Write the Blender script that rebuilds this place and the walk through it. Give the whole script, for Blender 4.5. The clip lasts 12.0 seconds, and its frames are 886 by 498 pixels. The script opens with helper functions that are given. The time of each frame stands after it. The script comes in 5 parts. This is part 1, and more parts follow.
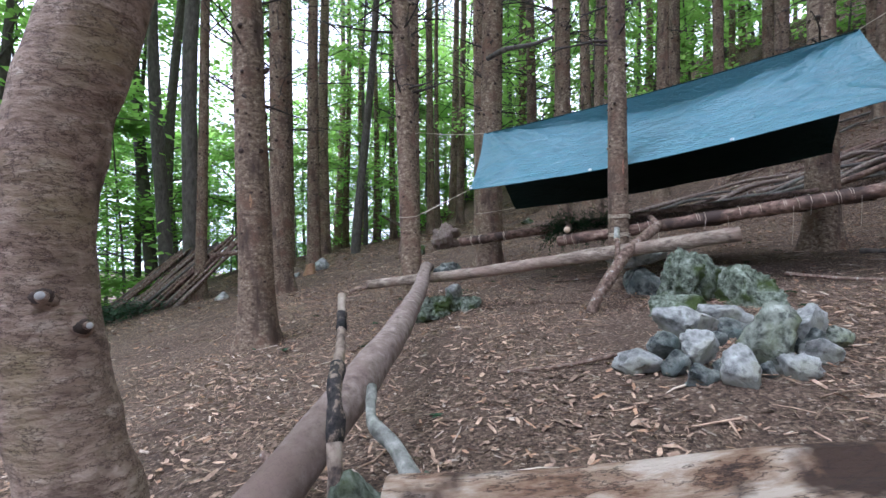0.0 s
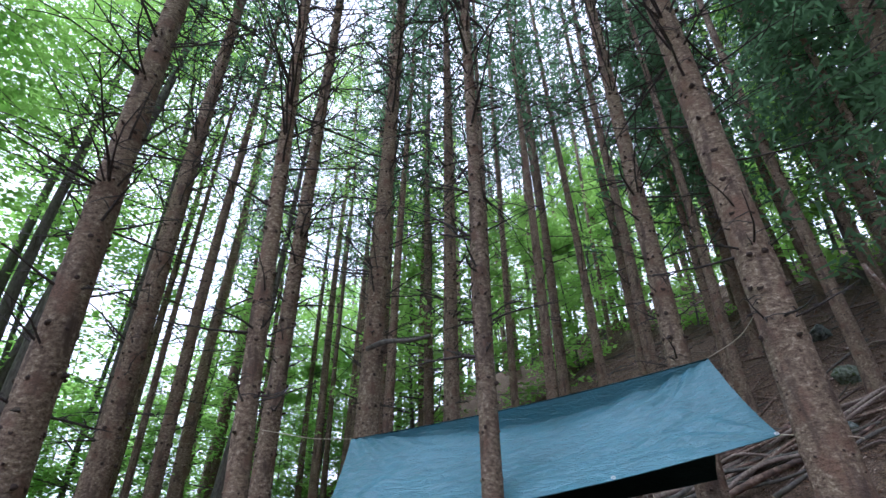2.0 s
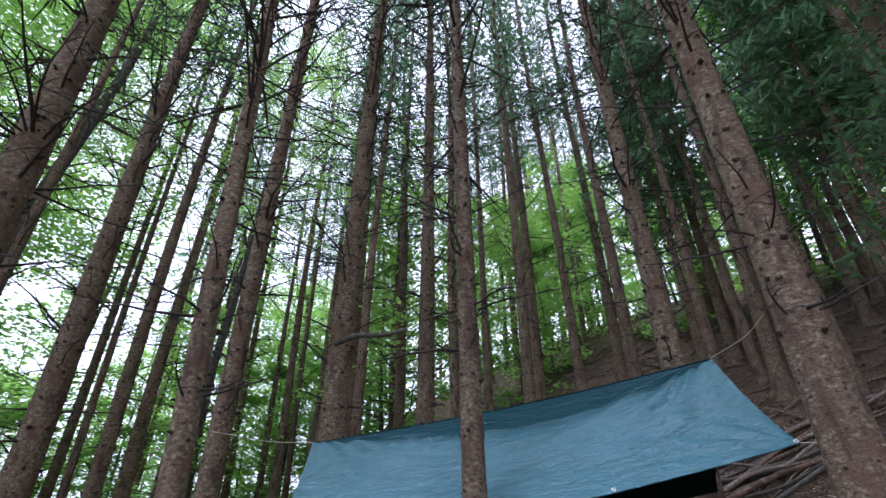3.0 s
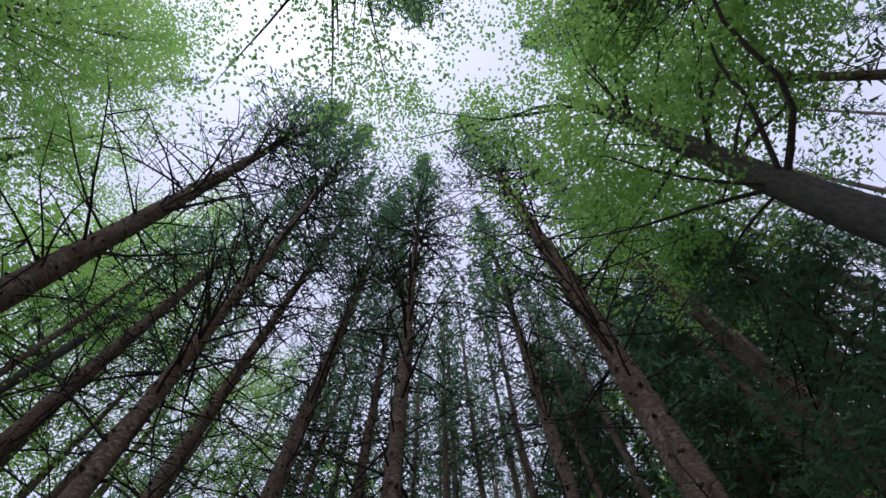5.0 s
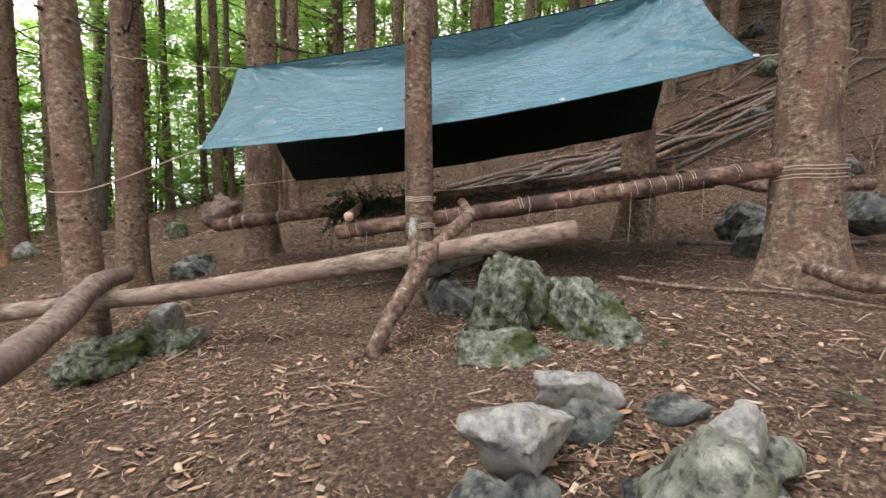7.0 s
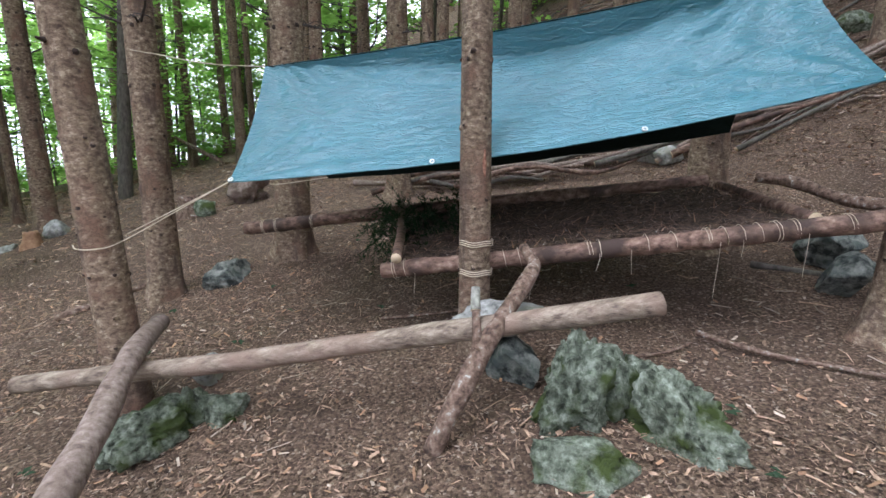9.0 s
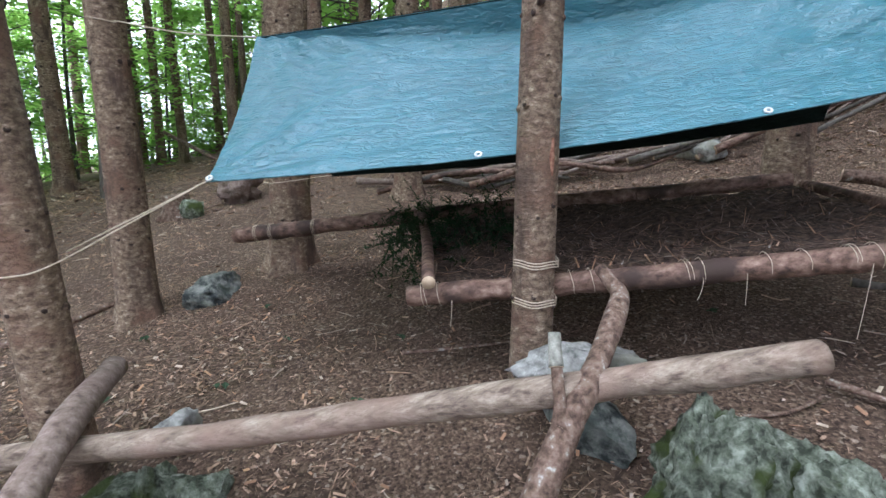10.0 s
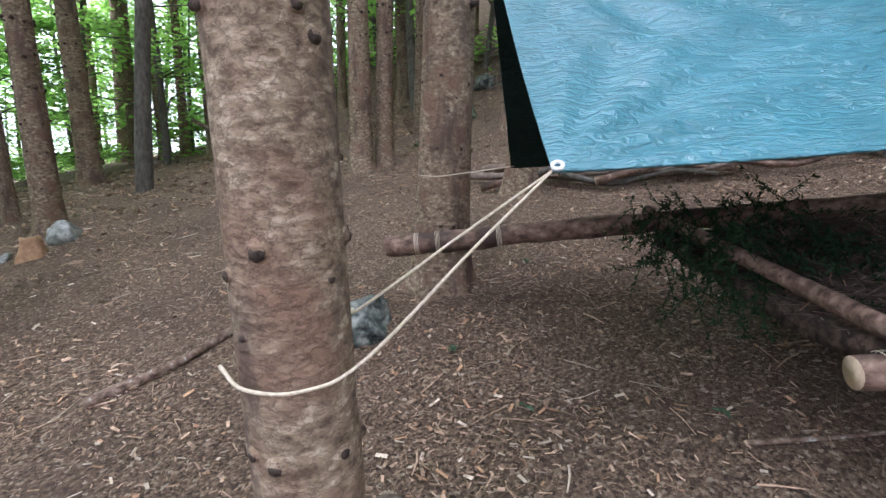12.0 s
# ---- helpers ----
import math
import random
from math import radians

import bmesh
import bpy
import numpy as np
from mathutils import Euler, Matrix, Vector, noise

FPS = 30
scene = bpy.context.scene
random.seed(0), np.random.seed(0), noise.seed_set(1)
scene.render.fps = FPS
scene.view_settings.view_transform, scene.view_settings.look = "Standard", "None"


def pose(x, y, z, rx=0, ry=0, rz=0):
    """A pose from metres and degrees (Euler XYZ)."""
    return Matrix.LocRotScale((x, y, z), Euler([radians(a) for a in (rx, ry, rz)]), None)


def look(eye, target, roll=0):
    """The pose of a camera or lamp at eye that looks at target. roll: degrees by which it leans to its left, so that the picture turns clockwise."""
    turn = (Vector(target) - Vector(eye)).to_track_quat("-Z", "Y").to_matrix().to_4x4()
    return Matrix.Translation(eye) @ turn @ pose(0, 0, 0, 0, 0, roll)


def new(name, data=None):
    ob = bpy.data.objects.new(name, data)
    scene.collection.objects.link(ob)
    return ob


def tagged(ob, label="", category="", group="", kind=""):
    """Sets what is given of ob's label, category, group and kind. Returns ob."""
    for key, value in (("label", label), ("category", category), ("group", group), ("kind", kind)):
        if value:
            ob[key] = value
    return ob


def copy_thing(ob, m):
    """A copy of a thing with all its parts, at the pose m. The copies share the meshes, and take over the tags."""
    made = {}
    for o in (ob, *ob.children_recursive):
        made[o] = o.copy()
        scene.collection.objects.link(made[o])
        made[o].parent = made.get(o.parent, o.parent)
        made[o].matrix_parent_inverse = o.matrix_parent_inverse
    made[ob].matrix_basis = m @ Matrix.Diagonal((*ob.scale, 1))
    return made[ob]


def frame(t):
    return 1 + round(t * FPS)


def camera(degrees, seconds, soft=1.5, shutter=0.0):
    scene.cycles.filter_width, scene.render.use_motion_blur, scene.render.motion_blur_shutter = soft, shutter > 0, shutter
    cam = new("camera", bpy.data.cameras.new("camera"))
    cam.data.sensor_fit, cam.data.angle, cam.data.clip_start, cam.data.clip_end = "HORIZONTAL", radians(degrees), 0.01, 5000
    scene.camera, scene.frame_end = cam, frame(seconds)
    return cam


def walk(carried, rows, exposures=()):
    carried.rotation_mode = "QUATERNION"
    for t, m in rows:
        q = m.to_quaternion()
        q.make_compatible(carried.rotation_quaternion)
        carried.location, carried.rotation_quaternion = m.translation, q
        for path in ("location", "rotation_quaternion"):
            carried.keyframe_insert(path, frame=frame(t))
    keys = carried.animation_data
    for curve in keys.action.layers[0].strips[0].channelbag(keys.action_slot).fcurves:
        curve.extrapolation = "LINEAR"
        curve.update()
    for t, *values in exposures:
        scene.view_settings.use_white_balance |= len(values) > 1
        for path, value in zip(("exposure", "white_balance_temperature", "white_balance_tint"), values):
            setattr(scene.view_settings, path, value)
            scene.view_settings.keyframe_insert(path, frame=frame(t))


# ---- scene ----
cam = camera(85.4, 12.0)
PATH = [
    (0, (0.035, -0.014, 0.651), (0.021, 2.586, 0.688), 0.1),
    (0.2, (0.067, 0.052, 0.670), (0.096, 2.052, 0.702), 0.3),
    (0.4, (0.091, 0.056, 0.694), (0.157, 2.055, 0.728), 0.3),
    (0.5, (0.105, 0.052, 0.718), (0.213, 2.649, 0.754), 0.2),
    (0.6, (0.150, 0.075, 0.748), (0.281, 2.672, 0.784), 0.1),
    (1, (0.329, 0.135, 0.969), (0.554, 2.714, 1.202), 0),
    (1.2, (0.358, 0.143, 1.111), (0.627, 2.690, 1.560), -0.2),
    (1.5, (0.463, 0.191, 1.245), (0.759, 2.603, 2.174), -0.3),
    (1.6, (0.499, 0.225, 1.258), (0.793, 2.578, 2.321), -0.4),
    (2, (0.510, 0.367, 1.346), (0.914, 2.581, 2.648), -0.5),
    (2.5, (0.538, 0.702, 1.404), (1.032, 2.898, 2.707), -0.6),
    (2.7, (0.537, 0.789, 1.408), (1.062, 2.974, 2.716), -0.7),
    (4.3, (0.755, 1.438, 1.429), (1.180, 2.848, 3.571), -0.8),
    (4.5, (0.763, 1.446, 1.430), (1.145, 2.513, 3.770), -1.1),
    (5, (0.760, 1.452, 1.314), (1.122, 2.219, 3.771), -2.6),
    (5.5, (0.741, 1.476, 1.124), (1.371, 2.879, 3.205), -2.4),
    (6, (0.711, 1.485, 1.023), (1.538, 3.514, 2.422), -1.2),
    (6.5, (0.699, 1.457, 0.909), (1.630, 3.827, 1.438), -0.6),
    (6.7, (0.694, 1.448, 0.849), (1.635, 3.865, 1.022), -0.4),
    (8.3, (0.641, 1.670, 1.074), (1.442, 4.098, 0.594), 0.3),
    (8.5, (0.650, 1.747, 1.191), (1.435, 4.185, 0.715), 0.2),
    (9, (0.602, 1.885, 1.482), (1.399, 4.313, 1.010), 0.4),
    (9.5, (0.605, 2.168, 1.486), (1.423, 4.589, 1.005), 0.4),
    (10, (0.602, 2.623, 1.459), (1.416, 5.044, 0.974), 0.5),
    (10.5, (0.426, 2.978, 1.353), (1.256, 5.394, 0.866), 0.6),
    (11, (0.122, 3.312, 1.344), (0.950, 5.725, 0.844), 0.7),
    (11.5, (-0.091, 3.722, 1.392), (0.737, 6.133, 0.880), 0.8),
    (12, (-0.346, 3.983, 1.385), (0.481, 6.395, 0.876), 1),
]
EXPOSURES = [(0, 1.95, 5150, 22), (1, 1.95, 5100, 21), (1.5, 1.7, 5050, 19), (2.5, 1.4, 5150, 23), (4.3, 0.45, 5250, 23), (5, -0.05, 5250, 26), (5.5, 0.15, 5300, 26),
             (6, 1.1, 6000, 25), (6.5, 1.95, 6400, 28), (8.5, 2.2, 5650, 21), (9.5, 2.2, 5450, 21), (10.5, 2.25, 5350, 20), (12, 2.4, 5400, 22)]
walk(cam, [(t, look(eye, target, roll)) for t, eye, target, roll in PATH], EXPOSURES)
# ---- world and light ----
world = bpy.data.worlds.new("overcast_sky")
scene.world = world
world.use_nodes = True
wn, wl = world.node_tree.nodes, world.node_tree.links
sky = wn.new("ShaderNodeTexSky")
sky.sky_type, sky.sun_disc = "NISHITA", False
sky.sun_elevation, sky.sun_rotation = radians(73), radians(-110)
sky.air_density, sky.dust_density, sky.ozone_density = 1.0, 5.0, 1.0
grey = wn.new("ShaderNodeHueSaturation")
grey.inputs["Saturation"].default_value = 0.2
wl.new(sky.outputs[0], grey.inputs["Color"])
veil = wn.new("ShaderNodeMix")
veil.data_type = "RGBA"
veil.inputs["Factor"].default_value = 0.85
veil.inputs["B"].default_value = (8.6, 8.5, 8.4, 1)
wl.new(grey.outputs[0], veil.inputs["A"])
wl.new(veil.outputs["Result"], wn["Background"].inputs["Color"])
wn["Background"].inputs["Strength"].default_value = 0.1
sun = new("sun", bpy.data.lights.new("sun", "SUN"))
sun.data.energy, sun.data.angle, sun.data.color = 1.5, radians(50), (1.0, 0.97, 0.92)
sun.matrix_world = look((-4, -1.5, 14), (0, 0, 0))


# ---- materials ----
def material(name, stops, scale, rough=0.85, bump=0.4, bump_scale=None, stretch=(1, 1, 1), second=None, second_at=(0.52, 0.68),
             second_scale=None, island=0.0, spec=0.3, voronoi=False, obj_random=0.0, depth=0.02, chips=None, shaded_cracks=None, crack_width=0.16, pits=None, streaks=None):
    """Procedural surface: a ramp over stretched noise, a second colour in larger patches, and relief at two scales."""
    m = bpy.data.materials.new(name)
    m.use_nodes = True
    nt = m.node_tree
    n, l = nt.nodes, nt.links
    bsdf = n["Principled BSDF"]
    tc = n.new("ShaderNodeTexCoord")
    mp = n.new("ShaderNodeMapping")
    mp.inputs["Scale"].default_value = stretch
    l.new(tc.outputs["Object"], mp.inputs["Vector"])
    a = n.new("ShaderNodeTexNoise")
    a.inputs["Scale"].default_value, a.inputs["Detail"].default_value, a.inputs["Roughness"].default_value = scale, 6, 0.65
    l.new(mp.outputs[0], a.inputs["Vector"])
    ramp = n.new("ShaderNodeValToRGB")
    els = ramp.color_ramp.elements
    while len(els) < len(stops):
        els.new(0.5)
    for e, (p, c) in zip(els, stops):
        e.position, e.color = p, (*c, 1)
    l.new(a.outputs["Fac"], ramp.inputs["Fac"])
    colour = ramp.outputs["Color"]
    if second:
        b = n.new("ShaderNodeTexNoise")
        b.inputs["Scale"].default_value, b.inputs["Detail"].default_value = second_scale or scale * 0.15, 5
        l.new(tc.outputs["Object"], b.inputs["Vector"])
        r2 = n.new("ShaderNodeMapRange")
        r2.inputs["From Min"].default_value, r2.inputs["From Max"].default_value = second_at
        l.new(b.outputs["Fac"], r2.inputs["Value"])
        mx = n.new("ShaderNodeMix")
        mx.data_type = "RGBA"
        l.new(r2.outputs["Result"], mx.inputs["Factor"])
        l.new(colour, mx.inputs["A"])
        mx.inputs["B"].default_value = (*second, 1)
        colour = mx.outputs["Result"]
    if chips:
        size, strength, tones = chips
        bend = n.new("ShaderNodeMix")
        bend.data_type = "VECTOR"
        bend.inputs["Factor"].default_value = 2.2 / size
        l.new(mp.outputs[0], bend.inputs["A"])
        l.new(a.outputs["Color"], bend.inputs["B"])
        cell = n.new("ShaderNodeTexVoronoi")
        cell.inputs["Scale"].default_value = size
        l.new(bend.outputs["Result"], cell.inputs["Vector"])
        pick = n.new("ShaderNodeSeparateColor")
        l.new(cell.outputs["Color"], pick.inputs["Color"])
        tone = n.new("ShaderNodeValToRGB")
        te = tone.color_ramp.elements
        while len(te) < len(tones):
            te.new(0.5)
        for e, (p, c) in zip(te, tones):
            e.position, e.color = p, (*c, 1)
        l.new(pick.outputs[0], tone.inputs["Fac"])
        mc = n.new("ShaderNodeMix")
        mc.data_type = "RGBA"
        mc.inputs["Factor"].default_value = strength
        l.new(colour, mc.inputs["A"])
        l.new(tone.outputs["Color"], mc.inputs["B"])
        colour = mc.outputs["Result"]
    # dark crack lines: crevice dirt plus cavity shade put into the colour
    if shaded_cracks:
        size, amount, dark = shaded_cracks
        shift = n.new("ShaderNodeMix")
        shift.data_type = "VECTOR"
        shift.inputs["Factor"].default_value = 3.0 / size
        l.new(mp.outputs[0], shift.inputs["A"])
        l.new(a.outputs["Color"], shift.inputs["B"])
        edge = n.new("ShaderNodeTexVoronoi")
        edge.feature = "DISTANCE_TO_EDGE"
        edge.inputs["Scale"].default_value = size
        l.new(shift.outputs["Result"], edge.inputs["Vector"])
        gap = n.new("ShaderNodeMapRange")
        gap.inputs["From Max"].default_value = crack_width
        gap.inputs["To Min"].default_value, gap.inputs["To Max"].default_value = amount, 0.0
        l.new(edge.outputs["Distance"], gap.inputs["Value"])
        mk = n.new("ShaderNodeMix")
        mk.data_type = "RGBA"
        l.new(gap.outputs["Result"], mk.inputs["Factor"])
        l.new(colour, mk.inputs["A"])
        mk.inputs["B"].default_value = (*dark, 1)
        colour = mk.outputs["Result"]
    if streaks:
        size, stretch_z, window, tint = streaks
        squash = n.new("ShaderNodeMapping")
        squash.inputs["Scale"].default_value = (1, 1, stretch_z)
        l.new(tc.outputs["Object"], squash.inputs["Vector"])
        c = n.new("ShaderNodeTexNoise")
        c.inputs["Scale"].default_value, c.inputs["Detail"].default_value, c.inputs["Roughness"].default_value = size, 5, 0.6
        l.new(squash.outputs[0], c.inputs["Vector"])
        r3 = n.new("ShaderNodeMapRange")
        r3.inputs["From Min"].default_value, r3.inputs["From Max"].default_value = window
        l.new(c.outputs["Fac"], r3.inputs["Value"])
        mt = n.new("ShaderNodeMix")
        mt.data_type = "RGBA"
        l.new(r3.outputs["Result"], mt.inputs["Factor"])
        l.new(colour, mt.inputs["A"])
        mt.inputs["B"].default_value = (*tint, 1)
        colour = mt.outputs["Result"]
    # pits without relief: the shade inside each hole is put into the colour
    if pits:
        size, amount, dark = pits
        hole = n.new("ShaderNodeTexVoronoi")
        hole.inputs["Scale"].default_value = size
        wobbly = n.new("ShaderNodeMix")
        wobbly.data_type = "VECTOR"
        wobbly.inputs["Factor"].default_value = 2.5 / size
        l.new(mp.outputs[0], wobbly.inputs["A"])
        l.new(a.outputs["Color"], wobbly.inputs["B"])
        l.new(wobbly.outputs["Result"], hole.inputs["Vector"])
        deep = n.new("ShaderNodeMapRange")
        deep.inputs["From Min"].default_value, deep.inputs["From Max"].default_value = 0.12, 0.34
        deep.inputs["To Min"].default_value, deep.inputs["To Max"].default_value = amount, 0.0
        l.new(hole.outputs["Distance"], deep.inputs["Value"])
        md = n.new("ShaderNodeMix")
        md.data_type = "RGBA"
        l.new(deep.outputs["Result"], md.inputs["Factor"])
        l.new(colour, md.inputs["A"])
        md.inputs["B"].default_value = (*dark, 1)
        colour = md.outputs["Result"]
    for amount, node, sock in ((island, "ShaderNodeNewGeometry", "Random Per Island"), (obj_random, "ShaderNodeObjectInfo", "Random")):
        if amount:
            g = n.new(node)
            mr = n.new("ShaderNodeMapRange")
            mr.inputs["To Min"].default_value, mr.inputs["To Max"].default_value = 1 - amount, 1 + amount
            l.new(g.outputs[sock], mr.inputs["Value"])
            hs = n.new("ShaderNodeHueSaturation")
            l.new(mr.outputs["Result"], hs.inputs["Value"])
            l.new(colour, hs.inputs["Color"])
            colour = hs.outputs["Color"]
    l.new(colour, bsdf.inputs["Base Color"])
    bsdf.inputs["Roughness"].default_value = rough
    bsdf.inputs["Specular IOR Level"].default_value = spec
    if bump:
        if voronoi:
            warp = n.new("ShaderNodeMix")
            warp.data_type = "VECTOR"
            warp.inputs["Factor"].default_value = 1.3 / (bump_scale or scale)
            l.new(mp.outputs[0], warp.inputs["A"])
            l.new(a.outputs["Color"], warp.inputs["B"])
            v = n.new("ShaderNodeTexVoronoi")
            v.inputs["Scale"].default_value = bump_scale or scale
            l.new(warp.outputs["Result"], v.inputs["Vector"])
            level = n.new("ShaderNodeSeparateColor")
            l.new(v.outputs["Color"], level.inputs["Color"])
            curl = n.new("ShaderNodeMath")
            curl.operation = "MULTIPLY_ADD"
            curl.inputs[1].default_value = 0.6
            l.new(v.outputs["Distance"], curl.inputs[0])
            l.new(level.outputs[0], curl.inputs[2])
            add = n.new("ShaderNodeMath")
            add.operation = "MULTIPLY_ADD"
            add.inputs[1].default_value = 1.5
            l.new(a.outputs["Fac"], add.inputs[0])
            l.new(curl.outputs[0], add.inputs[2])
            out = add.outputs[0]
        else:
            v = n.new("ShaderNodeTexNoise")
            v.inputs["Scale"].default_value, v.inputs["Detail"].default_value = bump_scale or scale * 2, 8
            v.inputs["Roughness"].default_value = 0.7
            l.new(mp.outputs[0], v.inputs["Vector"])
            out = v.outputs["Fac"]
        bp = n.new("ShaderNodeBump")
        bp.inputs["Strength"].default_value, bp.inputs["Distance"].default_value = bump, depth
        l.new(out, bp.inputs["Height"])
        l.new(bp.outputs[0], bsdf.inputs["Normal"])
    return m


def leaf_material(name, dark, light, glow, island=0.35, share=0.5):
    """Thin leaf: diffuse front and light coming through from behind."""
    m = bpy.data.materials.new(name)
    m.use_nodes = True
    n, l = m.node_tree.nodes, m.node_tree.links
    n.remove(n["Principled BSDF"])
    g = n.new("ShaderNodeNewGeometry")
    mx = n.new("ShaderNodeMix")
    mx.data_type = "RGBA"
    mx.inputs["A"].default_value, mx.inputs["B"].default_value = (*dark, 1), (*light, 1)
    l.new(g.outputs["Random Per Island"], mx.inputs["Factor"])
    d = n.new("ShaderNodeBsdfDiffuse")
    l.new(mx.outputs["Result"], d.inputs["Color"])
    t = n.new("ShaderNodeBsdfTranslucent")
    t.inputs["Color"].default_value = (*glow, 1)
    s = n.new("ShaderNodeMixShader")
    s.inputs[0].default_value = share
    l.new(d.outputs[0], s.inputs[1])
    l.new(t.outputs[0], s.inputs[2])
    l.new(s.outputs[0], n["Material Output"].inputs["Surface"])
    return m


SPRUCE_BARK = material("spruce_bark", [(0.33, (0.07, 0.046, 0.034)), (0.44, (0.188, 0.134, 0.09)), (0.56, (0.288, 0.215, 0.148)), (0.66, (0.475, 0.385, 0.28))], 24,
                       rough=0.9, bump=0.9, bump_scale=40, stretch=(1, 1, 1.6), second=(0.195, 0.12, 0.08), second_at=(0.5, 0.64), second_scale=5,
                       voronoi=True, obj_random=0.16, depth=0.007, shaded_cracks=(30, 0.65, (0.07, 0.045, 0.034)), crack_width=0.1,
                       streaks=(8, 0.25, (0.52, 0.68), (0.085, 0.058, 0.045)))
SMOOTH_BARK = material("flaky_bark", [(0.32, (0.13, 0.085, 0.06)), (0.44, (0.235, 0.165, 0.118)), (0.56, (0.315, 0.232, 0.172)), (0.7, (0.45, 0.36, 0.28))], 15, rough=0.85,
                       bump=1.0, bump_scale=16, stretch=(1, 1, 2.2), second=(0.24, 0.185, 0.105), second_scale=3, second_at=(0.5, 0.64),
                       voronoi=True, depth=0.012, shaded_cracks=(8, 0.9, (0.055, 0.033, 0.024)), crack_width=0.06, streaks=(5, 0.6, (0.54, 0.68), (0.1, 0.066, 0.046)))
DARK_BARK = material("dark_bark", [(0.3, (0.055, 0.05, 0.043)), (0.7, (0.17, 0.15, 0.125))], 20, bump=0.5, stretch=(1, 1, 0.4))
KNOT = material("knot", [(0.3, (0.022, 0.015, 0.012)), (0.7, (0.075, 0.05, 0.038))], 60, bump=0.5)
TWIG = material("dead_twig", [(0.3, (0.025, 0.02, 0.017)), (0.7, (0.085, 0.07, 0.06))], 30, bump=0.0)
PEELED = material("weathered_wood", [(0.33, (0.09, 0.064, 0.05)), (0.45, (0.2, 0.156, 0.116)), (0.56, (0.29, 0.235, 0.178)), (0.68, (0.42, 0.36, 0.285))], 30, rough=0.8,
                  bump=0.7, bump_scale=42, stretch=(0.16, 1.2, 1.2), second=(0.24, 0.165, 0.125), second_scale=3, second_at=(0.5, 0.66), depth=0.006,
                  shaded_cracks=(16, 0.55, (0.09, 0.06, 0.045)), crack_width=0.04)
ROTTEN = material("rotten_wood", [(0.36, (0.03, 0.02, 0.015)), (0.43, (0.22, 0.13, 0.075)), (0.52, (0.4, 0.29, 0.195)), (0.62, (0.58, 0.49, 0.38))], 13,
                  rough=0.8, bump=1.0, bump_scale=30, stretch=(0.35, 1.5, 1.5), second=(0.06, 0.035, 0.022), second_scale=5, second_at=(0.54, 0.62), depth=0.03, streaks=(4, 1.0, (0.56, 0.74), (0.3, 0.18, 0.1)), shaded_cracks=(9, 0.85, (0.035, 0.022, 0.016)), crack_width=0.05)
BARK_LOG = material("log_bark", [(0.34, (0.11, 0.08, 0.062)), (0.46, (0.2, 0.152, 0.122)), (0.56, (0.255, 0.2, 0.165)), (0.7, (0.36, 0.3, 0.255))], 26, rough=0.88, bump=0.7,
                    bump_scale=70, second=(0.17, 0.12, 0.095), second_scale=2.4, second_at=(0.48, 0.7), depth=0.005, shaded_cracks=(30, 0.35, (0.09, 0.06, 0.048)), crack_width=0.05)
RED_POLE = material("reddish_pole", [(0.34, (0.045, 0.028, 0.02)), (0.45, (0.13, 0.078, 0.056)), (0.56, (0.21, 0.135, 0.1)), (0.7, (0.34, 0.25, 0.19))], 24, rough=0.75, bump=0.8,
                    bump_scale=50, stretch=(0.5, 1, 1), second=(0.055, 0.036, 0.028), second_scale=4, second_at=(0.5, 0.62), depth=0.006)
RED_BARK = material("red_inner_bark", [(0.35, (0.12, 0.05, 0.032)), (0.5, (0.27, 0.13, 0.085)), (0.65, (0.38, 0.22, 0.15))], 50, rough=0.85, bump=0.8, depth=0.006)
CUT = material("cut_wood", [(0.3, (0.42, 0.31, 0.2)), (0.7, (0.6, 0.48, 0.34))], 30, rough=0.8, bump=0.2)
PALE_WOOD = material("pale_wood", [(0.3, (0.3, 0.29, 0.26)), (0.7, (0.55, 0.54, 0.5))], 18, rough=0.75, bump=0.35)
GREY_WOOD = material("grey_wood", [(0.33, (0.1, 0.098, 0.08)), (0.5, (0.22, 0.22, 0.185)), (0.66, (0.38, 0.375, 0.32))], 24, rough=0.8, bump=0.6, depth=0.008)
CHAR = material("char", [(0.4, (0.01, 0.01, 0.01)), (0.54, (0.05, 0.042, 0.036)), (0.62, (0.25, 0.19, 0.14))], 30, rough=0.8, bump=0.7, depth=0.006)
CHARRED = material("charred_wood", [(0.4, (0.015, 0.014, 0.013)), (0.46, (0.09, 0.065, 0.05)), (0.54, (0.27, 0.21, 0.155)), (0.66, (0.42, 0.35, 0.27))], 7, rough=0.8, bump=0.6)
LICHEN_WOOD = material("lichen_branch", [(0.35, (0.055, 0.035, 0.026)), (0.5, (0.17, 0.112, 0.08)), (0.6, (0.24, 0.18, 0.14)), (0.67, (0.44, 0.44, 0.39))], 26, rough=0.85, bump=0.6)
STONE = material("pale_limestone", [(0.34, (0.1, 0.105, 0.097)), (0.46, (0.27, 0.272, 0.248)), (0.56, (0.385, 0.39, 0.36)), (0.68, (0.55, 0.55, 0.51))], 11, rough=0.85, bump=0.9,
                 bump_scale=34, second=(0.25, 0.25, 0.2), second_scale=6, second_at=(0.5, 0.62), depth=0.015, obj_random=0.16, pits=(22, 0.6, (0.08, 0.08, 0.07)))
GREY_STONE = material("grey_stone", [(0.4, (0.035, 0.042, 0.04)), (0.5, (0.145, 0.157, 0.138)), (0.64, (0.315, 0.325, 0.285))], 12, rough=0.8, bump=1.0,
                      bump_scale=30, second=(0.075, 0.1, 0.09), second_scale=5, depth=0.02, obj_random=0.12)
